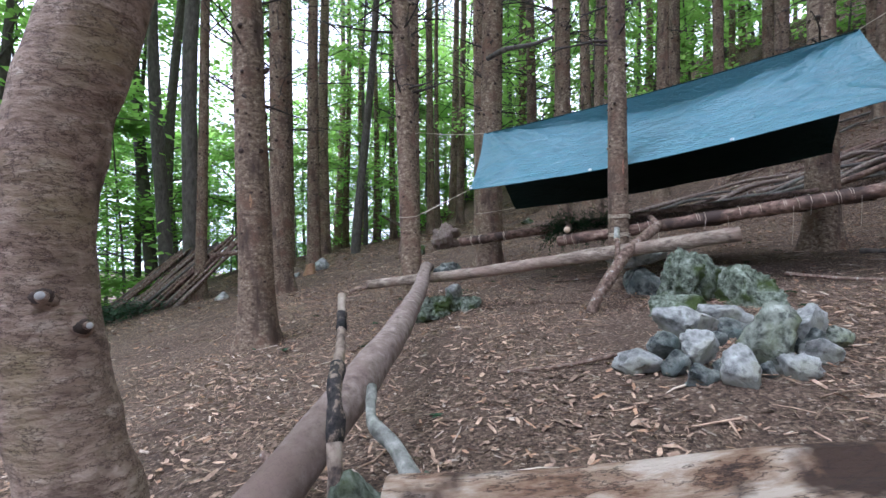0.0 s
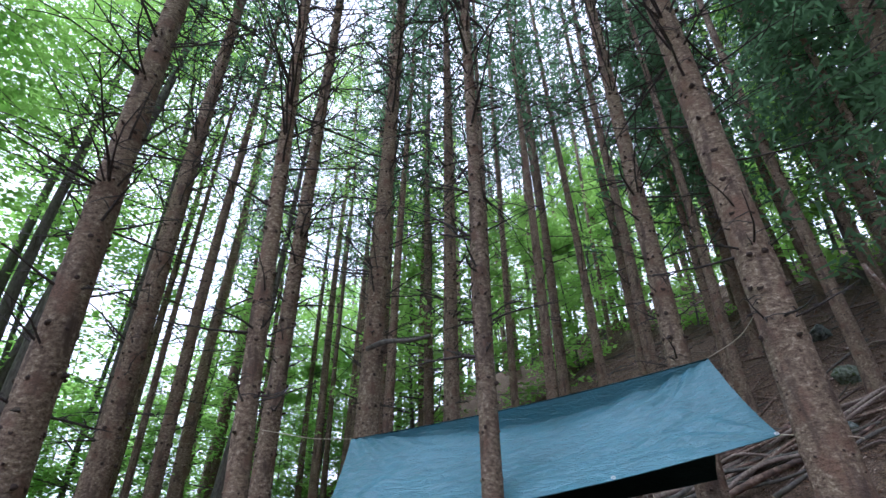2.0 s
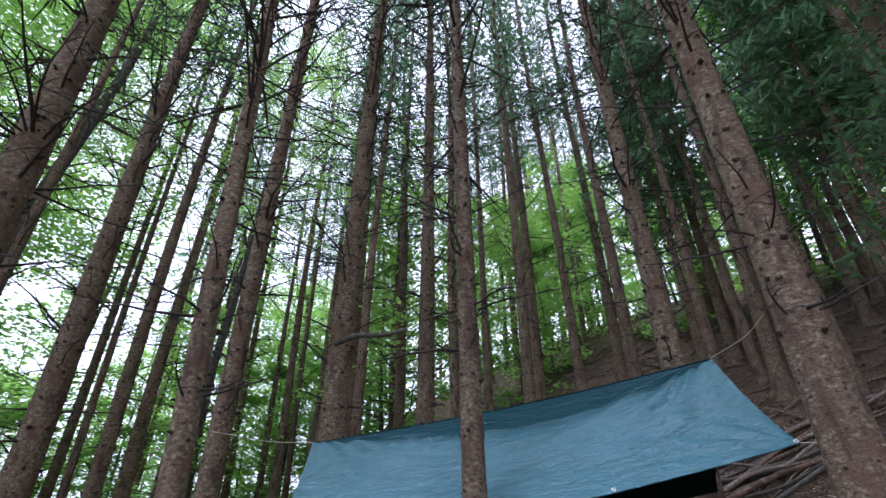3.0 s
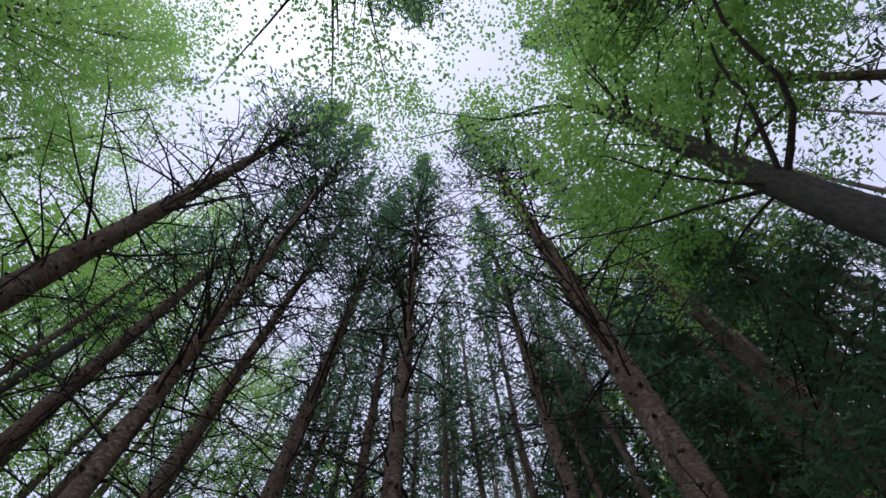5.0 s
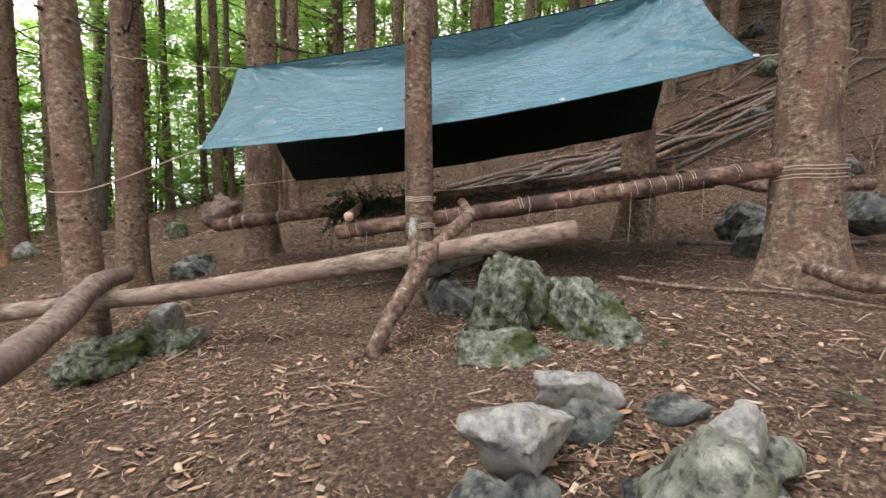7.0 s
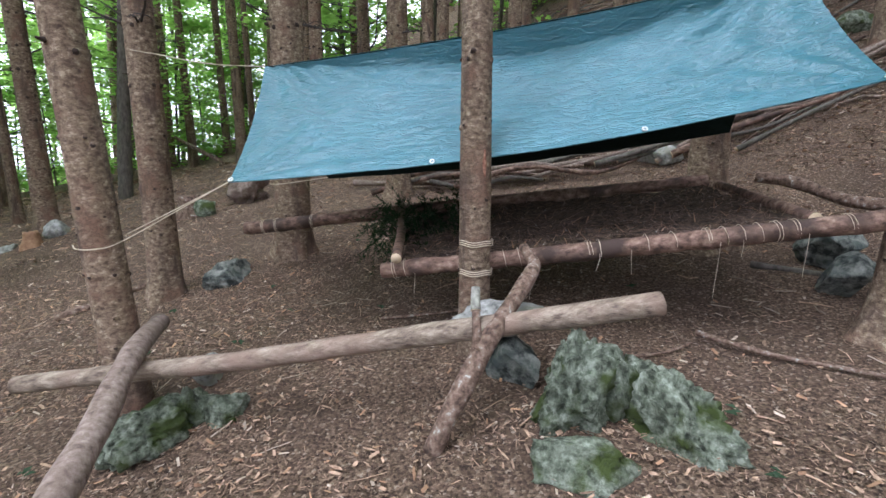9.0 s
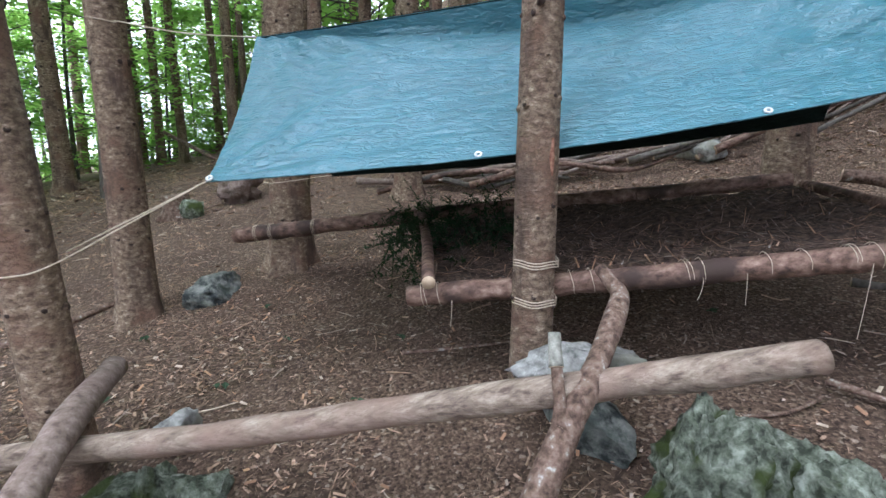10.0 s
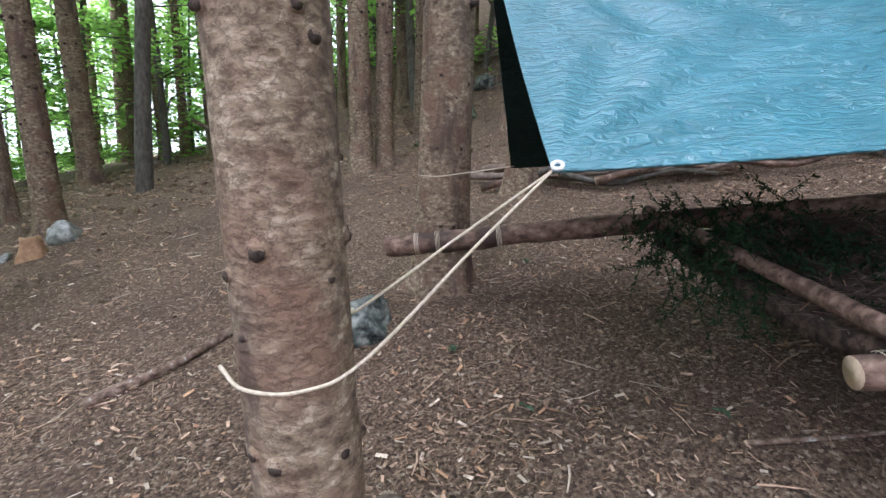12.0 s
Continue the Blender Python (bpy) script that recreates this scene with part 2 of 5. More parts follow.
MOSS_STONE = material("mossy_limestone", [(0.36, (0.045, 0.054, 0.036)), (0.45, (0.13, 0.152, 0.108)), (0.54, (0.215, 0.248, 0.184)), (0.65, (0.38, 0.42, 0.34))], 22, rough=0.9, bump=1.0,
                      bump_scale=48, second=(0.055, 0.078, 0.018), second_scale=6, second_at=(0.48, 0.6), depth=0.03, obj_random=0.1, pits=(19, 0.55, (0.03, 0.036, 0.025)))
PITTED_STONE = material("pitted_limestone", [(0.36, (0.06, 0.065, 0.05)), (0.46, (0.2, 0.215, 0.17)), (0.56, (0.29, 0.31, 0.25)), (0.68, (0.45, 0.47, 0.4))], 15, rough=0.88, bump=1.0,
                        bump_scale=34, second=(0.16, 0.18, 0.1), second_scale=6, second_at=(0.46, 0.66), depth=0.02, pits=(20, 0.85, (0.04, 0.045, 0.035)))
# darkest soil tones also carry the shade between litter pieces
SOIL = material("forest_soil", [(0.38, (0.018, 0.012, 0.009)), (0.46, (0.08, 0.051, 0.034)), (0.55, (0.17, 0.113, 0.074)), (0.68, (0.42, 0.31, 0.21))], 60, rough=0.95, bump=1.0,
                bump_scale=80, second=(0.082, 0.054, 0.037), second_scale=1.3, second_at=(0.46, 0.66), depth=0.02,
                chips=(75, 0.45, [(0.0, (0.02, 0.013, 0.01)), (0.4, (0.085, 0.055, 0.037)), (0.75, (0.19, 0.128, 0.084)), (0.93, (0.32, 0.235, 0.16)), (1.0, (0.62, 0.52, 0.4))]))
LITTER = material("litter", [(0.3, (0.14, 0.086, 0.054)), (0.7, (0.42, 0.297, 0.205))], 40, rough=0.9, bump=0, island=0.7)
PALE_LITTER = material("pale_litter", [(0.3, (0.31, 0.24, 0.175)), (0.7, (0.55, 0.46, 0.36))], 40, rough=0.9, bump=0, island=0.4)
ORANGE_LITTER = material("dry_leaf", [(0.3, (0.22, 0.12, 0.07)), (0.7, (0.42, 0.26, 0.15))], 20, rough=0.85, bump=0, island=0.4)
ROPE = material("cream_cord", [(0.3, (0.42, 0.345, 0.25)), (0.7, (0.72, 0.62, 0.48))], 120, rough=0.85, bump=0.4)
METAL = material("white_eyelet", [(0.3, (0.6, 0.62, 0.62)), (0.7, (0.8, 0.82, 0.82))], 40, rough=0.4, bump=0.0, spec=0.5)
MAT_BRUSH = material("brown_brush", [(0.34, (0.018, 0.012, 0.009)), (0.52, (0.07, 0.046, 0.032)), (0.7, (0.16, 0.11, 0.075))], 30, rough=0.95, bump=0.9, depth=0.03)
SPRIG = leaf_material("spruce_sprig", (0.012, 0.022, 0.012), (0.035, 0.06, 0.03), (0.04, 0.08, 0.03), share=0.2)
NEEDLE = leaf_material("spruce_needles", (0.04, 0.08, 0.045), (0.09, 0.15, 0.08), (0.18, 0.32, 0.15), share=0.48)
LEAF = leaf_material("beech_leaf", (0.06, 0.15, 0.04), (0.14, 0.28, 0.075), (0.4, 0.66, 0.14), share=0.6)
FERN = leaf_material("low_leaf", (0.035, 0.06, 0.035), (0.1, 0.14, 0.09), (0.06, 0.12, 0.05), share=0.2)


def tarp_material(name, base, rough, spec, coat=0.0):
    m = material(name, [(0.3, tuple(0.86 * c for c in base)), (0.7, tuple(1.12 * c for c in base))], 6, rough=rough, bump=1.0, bump_scale=22,
                 stretch=(0.7, 1, 1.6), depth=0.013, spec=spec)
    n, l = m.node_tree.nodes, m.node_tree.links
    tc = n["Texture Coordinate"]
    shell = n["Principled BSDF"]
    shell.inputs["Coat Weight"].default_value, shell.inputs["Coat Roughness"].default_value, shell.inputs["Coat IOR"].default_value = coat, 0.3, 1.7
    # long fine creases running with the sheet, and smaller crumples between them
    turn = n.new("ShaderNodeMapping")
    turn.inputs["Rotation"].default_value = (0, 0.1, 0.4)
    l.new(tc.outputs["Object"], turn.inputs["Vector"])
    height = None
    for size, stretch, weight in ((9, (0.22, 1.2, 1.2), 0.22), (17, (0.3, 1.1, 1.1), 0.6), (40, (0.45, 1, 1), 0.4)):
        sq = n.new("ShaderNodeMapping")
        sq.inputs["Scale"].default_value = stretch
        l.new(turn.outputs[0], sq.inputs["Vector"])
        tex = n.new("ShaderNodeTexNoise")
        tex.inputs["Scale"].default_value, tex.inputs["Detail"].default_value, tex.inputs["Distortion"].default_value = size, 3, 0.5
        l.new(sq.outputs[0], tex.inputs["Vector"])
        off = n.new("ShaderNodeMath")
        off.operation = "SUBTRACT"
        off.inputs[1].default_value = 0.5
        l.new(tex.outputs["Fac"], off.inputs[0])
        mag = n.new("ShaderNodeMath")
        mag.operation = "ABSOLUTE"
        l.new(off.outputs[0], mag.inputs[0])
        acc = n.new("ShaderNodeMath")
        acc.operation = "MULTIPLY_ADD"
        acc.inputs[1].default_value = -weight
        l.new(mag.outputs[0], acc.inputs[0])
        if height:
            l.new(height, acc.inputs[2])
        else:
            acc.inputs[2].default_value = 0.5
        height = acc.outputs[0]
    bp = n.new("ShaderNodeBump")
    bp.inputs["Strength"].default_value, bp.inputs["Distance"].default_value = 1.0, 0.05
    l.new(height, bp.inputs["Height"])
    l.new(bp.outputs[0], shell.inputs["Normal"])
    l.new(bp.outputs[0], shell.inputs["Coat Normal"])
    return m


TARP = tarp_material("blue_green_tarp", (0.04, 0.165, 0.21), 0.4, 0.8, 0.1)
# dark green underside, taken near black to hold the shade beneath the sheet
TARP_UNDER = tarp_material("shade_dark_tarp_underside", (0.008, 0.02, 0.017), 0.7, 0.15)


# ---- mesh building ----
class Builder:
    """Collects vertices and faces of one mesh."""

    def __init__(self):
        self.v, self.f, self.m = [], [], []

    def face(self, ids, mat=0):
        self.f.append(ids)
        self.m.append(mat)

    def poly(self, pts, mat=0):
        k = len(self.v)
        self.v.extend(tuple(p) for p in pts)
        self.face(tuple(range(k, k + len(pts))), mat)

    def tube(self, pts, radii, sides=8, mat=0, cap=None, wobble=0.0, seed=0.0, freq=6.0, grain=1.0):
        pts = [Vector(p) for p in pts]
        up = Vector((0, 0, 1)) if abs((pts[-1] - pts[0]).normalized().z) < 0.9 else Vector((1, 0, 0))
        k0 = len(self.v)
        side = None
        for i, p in enumerate(pts):
            d = (pts[min(i + 1, len(pts) - 1)] - pts[max(i - 1, 0)]).normalized()
            side = (up if side is None else side) - d * (up if side is None else side).dot(d)
            side.normalize()
            other = d.cross(side)
            for j in range(sides):
                a = 2 * math.pi * j / sides
                n = side * math.cos(a) + other * math.sin(a)
                r = radii[i] if hasattr(radii, "__len__") else radii
                if wobble:
                    r *= 1 + wobble * noise.noise((p * grain + n * r) * freq + Vector((seed, seed * 1.7, 0)))
                self.v.append(tuple(p + n * r))
        for i in range(len(pts) - 1):
            for j in range(sides):
                a, b = k0 + i * sides + j, k0 + i * sides + (j + 1) % sides
                self.face((a, b, b + sides, a + sides), mat)
        if cap is not None:
            self.face(tuple(k0 + j for j in reversed(range(sides))), cap)
            e = k0 + (len(pts) - 1) * sides
            self.face(tuple(e + j for j in range(sides)), cap)

    def mesh(self, name, mats, smooth=True):
        me = bpy.data.meshes.new(name)
        me.from_pydata(self.v, [], self.f)
        for m in mats:
            me.materials.append(m)
        me.polygons.foreach_set("material_index", self.m)
        me.polygons.foreach_set("use_smooth", [smooth] * len(self.f))
        me.update()
        return me


def part(name, built, mats, parent=None, label="", smooth=True):
    """Links a Builder (or a ready mesh) as one mesh object, under a thing or a part if given."""
    me = built if isinstance(built, bpy.types.Mesh) else built.mesh(name, mats if isinstance(mats, (list, tuple)) else [mats], smooth)
    ob = new(name, me)
    if parent:
        ob.parent = parent
    if label:
        ob["label"] = label
    return ob


def thing(name, label, category, group="", at=(0, 0, 0), kind=""):
    ob = new(name)
    ob.empty_display_size = 0.1
    ob.location = at
    return tagged(ob, label, category, group, kind)


def curve_points(pts, n):
    """Smooth path through the given points (Catmull-Rom)."""
    pts = [Vector(p) for p in pts]
    ext = [2 * pts[0] - pts[1]] + pts + [2 * pts[-1] - pts[-2]]
    out = []
    for i in range(n + 1):
        s = i / n * (len(pts) - 1)
        k = min(int(s), len(pts) - 2)
        t = s - k
        a, b, c, d = ext[k:k + 4]
        out.append(0.5 * (2 * b + (c - a) * t + (2 * a - 5 * b + 4 * c - d) * t * t + (3 * b - a - 3 * c + d) * t ** 3))
    return out


def spread(a, b, n):
    return [a + (b - a) * i / n for i in range(n + 1)]


# ---- ground ----
def ground(x, y):
    """Height of the forest floor: a slope up to the right, and a steeper hillside behind the shelter."""
    s = (0.85 * x + 0.35 * y - 6.5) / 0.5
    h = 0.5 * (s if s > 30 else math.log1p(math.exp(s)))
    h = 14 * math.tanh(h / 14)
    u, w = 12 * math.tanh(x / 12), 14 * math.tanh(y / 14)
    z = -0.169 + 0.168 * u + 0.021 * w - 0.0075 * u * u - 0.0008 * u * w + 0.0105 * w * w + 0.45 * h
    drop = max(0.0, -x - 7) + max(0.0, y - 26)
    s = (0.85 * x + 0.35 * y - 8.5) / 0.5
    z += 0.15 * min(40, s if s > 30 else math.log1p(math.exp(s)))
    z -= 0.22 * drop if drop < 60 else 13.2
    p = Vector((x, y, 0))
    return z + 0.035 * noise.noise(p * 1.1) + 0.015 * noise.noise(p * 3.7)


def build_ground():
    n, k, reach = 290, 6.2, 400
    half = reach / math.sinh(k)
    line = [half * math.sinh(k * (2 * i / n - 1)) for i in range(n + 1)]
    b = Builder()
    for yy in line:
        for xx in line:
            x, y = xx + 0.8, yy + 4.5
            z = ground(x, y)
            if abs(xx) < 8 and abs(yy) < 8:
                z += 0.008 * noise.noise(Vector((x, y, 3)) * 13)
            b.v.append((x, y, z))
    for j in range(n):
        for i in range(n):
            a = j * (n + 1) + i
            b.f.append((a, a + 1, a + n + 2, a + n + 1))
    b.m = [0] * len(b.f)
    tagged(part("ground", b, SOIL), "brown forest floor of soil, needles and dry leaves", "ground", kind="structure")


build_ground()


# ---- trees ----
def trunk_builder(dia, height, seed, sides=20, fine=5.0, flare=0.55, knots=True, bow=0.0, knot_top=7.0, extra=4, facets=6, swell=0.1):
    """Tapered spruce trunk with root flare, uneven bark and dark branch knots in whorls."""
    rnd = random.Random(seed)
    b = Builder()
    z, rows = -0.35, []
    while z < height:
        rows.append(z)
        z += (0.07 if z < 0.6 else 0.13 if z < fine else 0.6) * (2 if sides < 13 else 1)
    rows.append(height)
    lobes, phase = rnd.choice((4, 5, 6)), rnd.uniform(0, 6)

    def radius(z, a=0.0):
        r = dia / 2 * max(0.03, 1 - 0.93 * max(z, 0) / height) if z > 0 else dia / 2
        r *= 1 - swell * (1 - math.exp(-max(z, 0) / 1.4))
        f = flare * math.exp(-max(z, -0.1) / 0.17)
        return r * (1 + f * (0.75 + 0.5 * math.cos(lobes * a + phase)))

    def centre(z):
        return bow * math.sin(0.5 * z + phase) * dia, bow * math.cos(0.37 * z + phase) * dia

    for z in rows:
        cx, cy = centre(z)
        for j in range(sides):
            a = 2 * math.pi * j / sides
            r = radius(z, a) * (1 + 0.05 * noise.noise(Vector((math.cos(a) * 2 + seed, math.sin(a) * 2, z * 1.5))))
            b.v.append((cx + r * math.cos(a), cy + r * math.sin(a), z))
    for i in range(len(rows) - 1):
        for j in range(sides):
            a, c = i * sides + j, i * sides + (j + 1) % sides
            b.face((a, c, c + sides, a + sides))
    z = rnd.uniform(0.35, 0.7)
    while knots and z < knot_top:
        ring = rnd.randint(5, 7)
        turn = rnd.uniform(0, 6.283)
        for q in range(ring + extra):
            whorl = q < ring
            a = turn + 2 * math.pi * q / ring + rnd.uniform(-0.35, 0.35) if whorl else rnd.uniform(0, 6.283)
            zz = z + (rnd.uniform(-0.035, 0.035) if whorl else rnd.uniform(0.06, 0.3))
            r = radius(zz) * 0.985
            size = (0.008 + 0.02 * dia) * rnd.uniform(0.75, 1.25) * (1.0 if whorl else 0.5)
            size *= 0.75 if zz < 1.7 else 1.25
            cx, cy = centre(zz)
            d = Vector((math.cos(a), math.sin(a), 0))
            p = Vector((cx, cy, zz)) + d * r
            ln = 0.012 if facets < 6 else rnd.choice((0.001, 0.002, 0.004)) if zz < 1.7 else rnd.choice((0.003, 0.005, 0.01, 0.02, 0.04))
            if facets > 5:
                b.tube([p - d * 0.03, p - d * 0.002, p + d * 0.007], [size * 3.2, size * 2.1, size * 1.2], facets, 0, 0, wobble=0.4, seed=zz, freq=30)
            b.tube([p - d * 0.02, p + d * 0.007, p + d * (ln + 0.006) + Vector((0, 0, 0.002))], [size * 1.45, size * 1.2, size * 0.5], facets, 1, 1, wobble=0.4, seed=a, freq=40)
        z += rnd.uniform(0.3, 0.46)
    return b


def branch_builder(seed, low, high, count, reach, dia, height):
    """Dead lower branches: crooked limbs in whorls, with side twigs."""
    rnd = random.Random(seed)
    b = Builder()
    whorls = [low + (high - low) * k / 26 + rnd.uniform(-0.1, 0.1) for k in range(27)]
    for i in range(count):
        z = rnd.choice(whorls) + rnd.uniform(-0.03, 0.03)
        a = rnd.uniform(0, 2 * math.pi)
        ln = reach * rnd.uniform(0.25, 1.0) * (0.35 + 0.65 * min(1, (z - low) / 4))
        r0 = dia / 2 * (1 - 0.93 * z / height) * 0.7
        d = Vector((math.cos(a), math.sin(a), rnd.uniform(-0.1, 0.75)))
        p = Vector((d.x * r0, d.y * r0, z))
        pts, rad = [p.copy()], []
        steps = 5
        for s in range(steps):
            d += Vector((rnd.uniform(-0.18, 0.18), rnd.uniform(-0.18, 0.18), rnd.uniform(-0.13, 0.1)))
            p = p + d.normalized() * ln / steps
            pts.append(p.copy())
        w = rnd.uniform(0.013, 0.022) * (0.55 + 0.45 * ln / reach)
        b.tube(pts, [w * (1 - 0.75 * s / steps) for s in range(steps + 1)], 3 if count < 100 else 4)
        for q in range(rnd.randint(3, 7) if count > 100 else 2):
            k = rnd.randint(1, steps - 1)
            e = pts[k] + Vector((rnd.uniform(-1, 1), rnd.uniform(-1, 1), rnd.uniform(-0.5, 0.3))).normalized() * ln * rnd.uniform(0.12, 0.35)
            b.tube([pts[k], (pts[k] + e) / 2 + Vector((0, 0, 0.02)), e], [w * 0.5, w * 0.4, w * 0.2], 3)
    return b


def crown_builder(seed, low, high, reach, whorls, tufts, size):
    """Live spruce crown: drooping limbs set with flat sprays of needles."""
    rnd = random.Random(seed)
    b = Builder()
    for k in range(whorls):
        t = k / (whorls - 1)
        z0 = low + (high - low) * t
        for q in range(5):
            a = rnd.uniform(0, 2 * math.pi)
            ln = reach * (1 - 0.85 * t) * rnd.uniform(0.55, 1.1)
            d = Vector((math.cos(a), math.sin(a), 0))
            pts = [Vector((0, 0, z0)) + d * ln * s + Vector((0, 0, ln * (0.12 * s - 0.45 * s * s))) for s in (0, 0.5, 1)]
            b.tube(pts, [0.014, 0.008, 0.003], 3, 1)
            for i in range(int(tufts * (0.4 + 0.6 * (1 - t)))):
                s = rnd.uniform(0.15, 1.0)
                p = Vector((0, 0, z0)) + d * ln * s + Vector((0, 0, ln * (0.12 * s - 0.45 * s * s)))
                p += Vector((rnd.uniform(-1, 1), rnd.uniform(-1, 1), rnd.uniform(-0.8, 0.3))) * 0.3 * ln * (1.1 - 0.6 * s)
                e = Vector((rnd.uniform(-1, 1), rnd.uniform(-1, 1), rnd.uniform(-0.9, 0.2))).normalized() * size * rnd.uniform(0.6, 1.4)
                w = e.cross(Vector((rnd.uniform(-1, 1), rnd.uniform(-1, 1), rnd.uniform(-1, 1)))).normalized() * size * 0.15
                b.poly((p - w, p + e, p + w))
    return b


H = 24.0
FAR_BRANCHES = [branch_builder(50 + i, 2.3, 14.5, 38, 2.1, 0.3, H).mesh("deadwood", [TWIG]) for i in range(3)]
BRANCHES = [branch_builder(40 + i, 2.3, 14.5, 135, 1.9, 0.3, H).mesh("deadwood", [TWIG]) for i in range(4)]
FAR_CROWNS = [crown_builder(70 + i, 9.0 + 1.2 * i, H + 0.3, 1.8, 22, 13, 0.25).mesh("crown", [NEEDLE, TWIG], False) for i in range(3)]
CROWNS = [crown_builder(60 + i, 11.0 + 1.5 * (i % 2), H + 0.3, 1.8, 24, 34, 0.19).mesh("crown", [NEEDLE, TWIG], False) for i in range(4)]


def spruce(x, y, dia, seed, far=False, flare=0.45, label="tall spruce trunk with grey-brown flaky bark and dark knots", group="spruce trees", tilt=(0, 0), sides=20, swell=0.1):
    t = thing("spruce_tree", label, "tree", group)
    t.matrix_basis = pose(x, y, ground(x, y) - 0.02, tilt[0], tilt[1], 0)
    part("trunk", trunk_builder(dia, H, seed, sides, flare=flare, bow=0.12 if far else 0.03, knot_top=6.0 if far else 11.0, extra=1 if far else 3, facets=4 if far else 8, swell=swell), [SPRUCE_BARK, KNOT], t)
    for nm, pool in (("deadwood", FAR_BRANCHES if far else BRANCHES), ("crown", FAR_CROWNS if far else CROWNS)):
        p = part(nm, pool[seed % len(pool)], None, t)
        tagged(p, kind="stuff" if nm == "deadwood" else "")
        p.rotation_euler.z = seed * 1.3
    return t


# trees round the camp: place, diameter
scarred = spruce(-1.666, 4.397, 0.33, 1, tilt=(1.1, -2.1), label="thick spruce trunk with an orange resin scar and dark knots", sides=28)
spruce(-2.66, 7.84, 0.41, 2, tilt=(0.3, -0.7))
spruce(-0.28, 4.825, 0.212, 3, flare=0.12, tilt=(0.9, -2.6), label="reddish-brown spruce trunk with a cream cord tied round it", sides=32)
spruce(-0.446, 6.566, 0.27, 4, sides=24)
spruce(0.65, 6.952, 0.36, 5, tilt=(0, 0.9), label="stout spruce trunk carrying the end of a lashed pole", sides=28)
bed_tree = spruce(1.648, 4.443, 0.195, 6, flare=0.12, tilt=(-0.8, -0.2), label="slender spruce trunk with cord lashings at bed height", sides=28)
spruce(3.82, 3.45, 0.42, 7, flare=0.45, tilt=(2.6, -3.2), swell=0.26, label="thick spruce trunk with cord wound round it beside the bed", sides=32)
spruce(4.09, 5.19, 0.35, 8, tilt=(-2.2, 2.2), swell=0.2, label="thick spruce trunk behind the pole bed", sides=24)
spruce(2.185, 8.765, 0.35, 9)

spruce(-0.9, -0.7, 0.26, 10, label="tall spruce standing over the start of the path")
spruce(3.8, -1.6, 0.34, 11, label="tall spruce on the slope beside the path")


def scar(tree, dx, dy, z, w, h, mat, label):
    """Patch of bare wood where the bark is torn, following the trunk."""
    b = Builder()
    r, a0 = math.hypot(dx, dy), math.atan2(dy, dx)
    rnd = random.Random(3)
    n = 7
    for j in range(n + 1):
        half = w / r * (0.2 + math.sin(math.pi * j / n)) * rnd.uniform(0.35, 0.6)
        for k in range(4):
            a = a0 + half * (k / 1.5 - 1)
            rr = r + (0.006 if k in (1, 2) else -0.004)
            b.v.append((rr * math.cos(a), rr * math.sin(a), z + h * (j / n - 0.5)))
    for j in range(n):
        for k in range(3):
            q = j * 4 + k
            b.face((q, q + 1, q + 5, q + 4))
    part("bark_scar", b, mat, tree, label)


scar(scarred, 0.02, -0.145, 1.33, 0.05, 0.13, ORANGE_LITTER, "orange resin scar in the bark")
scar(bed_tree, 0.014, -0.086, 1.13, 0.03, 0.15, RED_BARK, "reddish bare patch in the bark")
NEAR = [(-0.5, 16.2, 0.3), (0.6, 17.5, 0.32), (-1.2, 20.2, 0.28), (1.6, 19.0, 0.3), (-0.3, 18.9, 0.24), (-3.0, 10.95, 0.33), (-3.75, 15.0, 0.42), (-4.55, 9.0, 0.23), (-3.9, 12.2, 0.18), (0.85, 11.5, 0.36), (1.25, 11.7, 0.3),
        (2.8, 16.5, 0.36), (-3.9, 19.0, 0.3), (-3.3, 19.6, 0.34), (-2.7, 19.0, 0.28), (-4.9, 22.0, 0.4), (-6.3, 24.0, 0.4), (0.3, 20.5, 0.38),
        (-0.8, 23.5, 0.3), (-1.9, 17.8, 0.26), (-5.6, 15.5, 0.3), (2.5, 13.9, 0.36), (4.6, 10.2, 0.3), (3.6, 12.0, 0.3), (6.2, 8.9, 0.3), (8.8, 6.9, 0.28), (6.0, 10.4, 0.26), (9.2, 8.9, 0.24),
        (5.7, 11.8, 0.34), (8.9, 8.2, 0.34), (9.4, 4.6, 0.34), (7.6, 11.2, 0.3), (3.2, 9.9, 0.24), (6.9, 3.4, 0.36), (1.3, 14.6, 0.28), (10.2, 6.4, 0.3), (7.9, 8.6, 0.26), (9.8, 9.9, 0.3), (11.5, 8.0, 0.3), (8.4, 3.6, 0.3), (10.6, 3.0, 0.3), (12.5, 5.0, 0.3)]
PROTO = [None] * 5
placed = [(-1.8, 4.36), (-2.78, 7.8), (-0.35, 4.86), (-0.42, 6.25), (0.66, 6.9), (1.6, 4.42), (3.62, 3.32), (4.38, 5.5), (2.12, 8.5)]
spots = [(x, y, d) for x, y, d in NEAR]
placed += [(x, y) for x, y, d in NEAR]
rnd = random.Random(11)
tries = 0
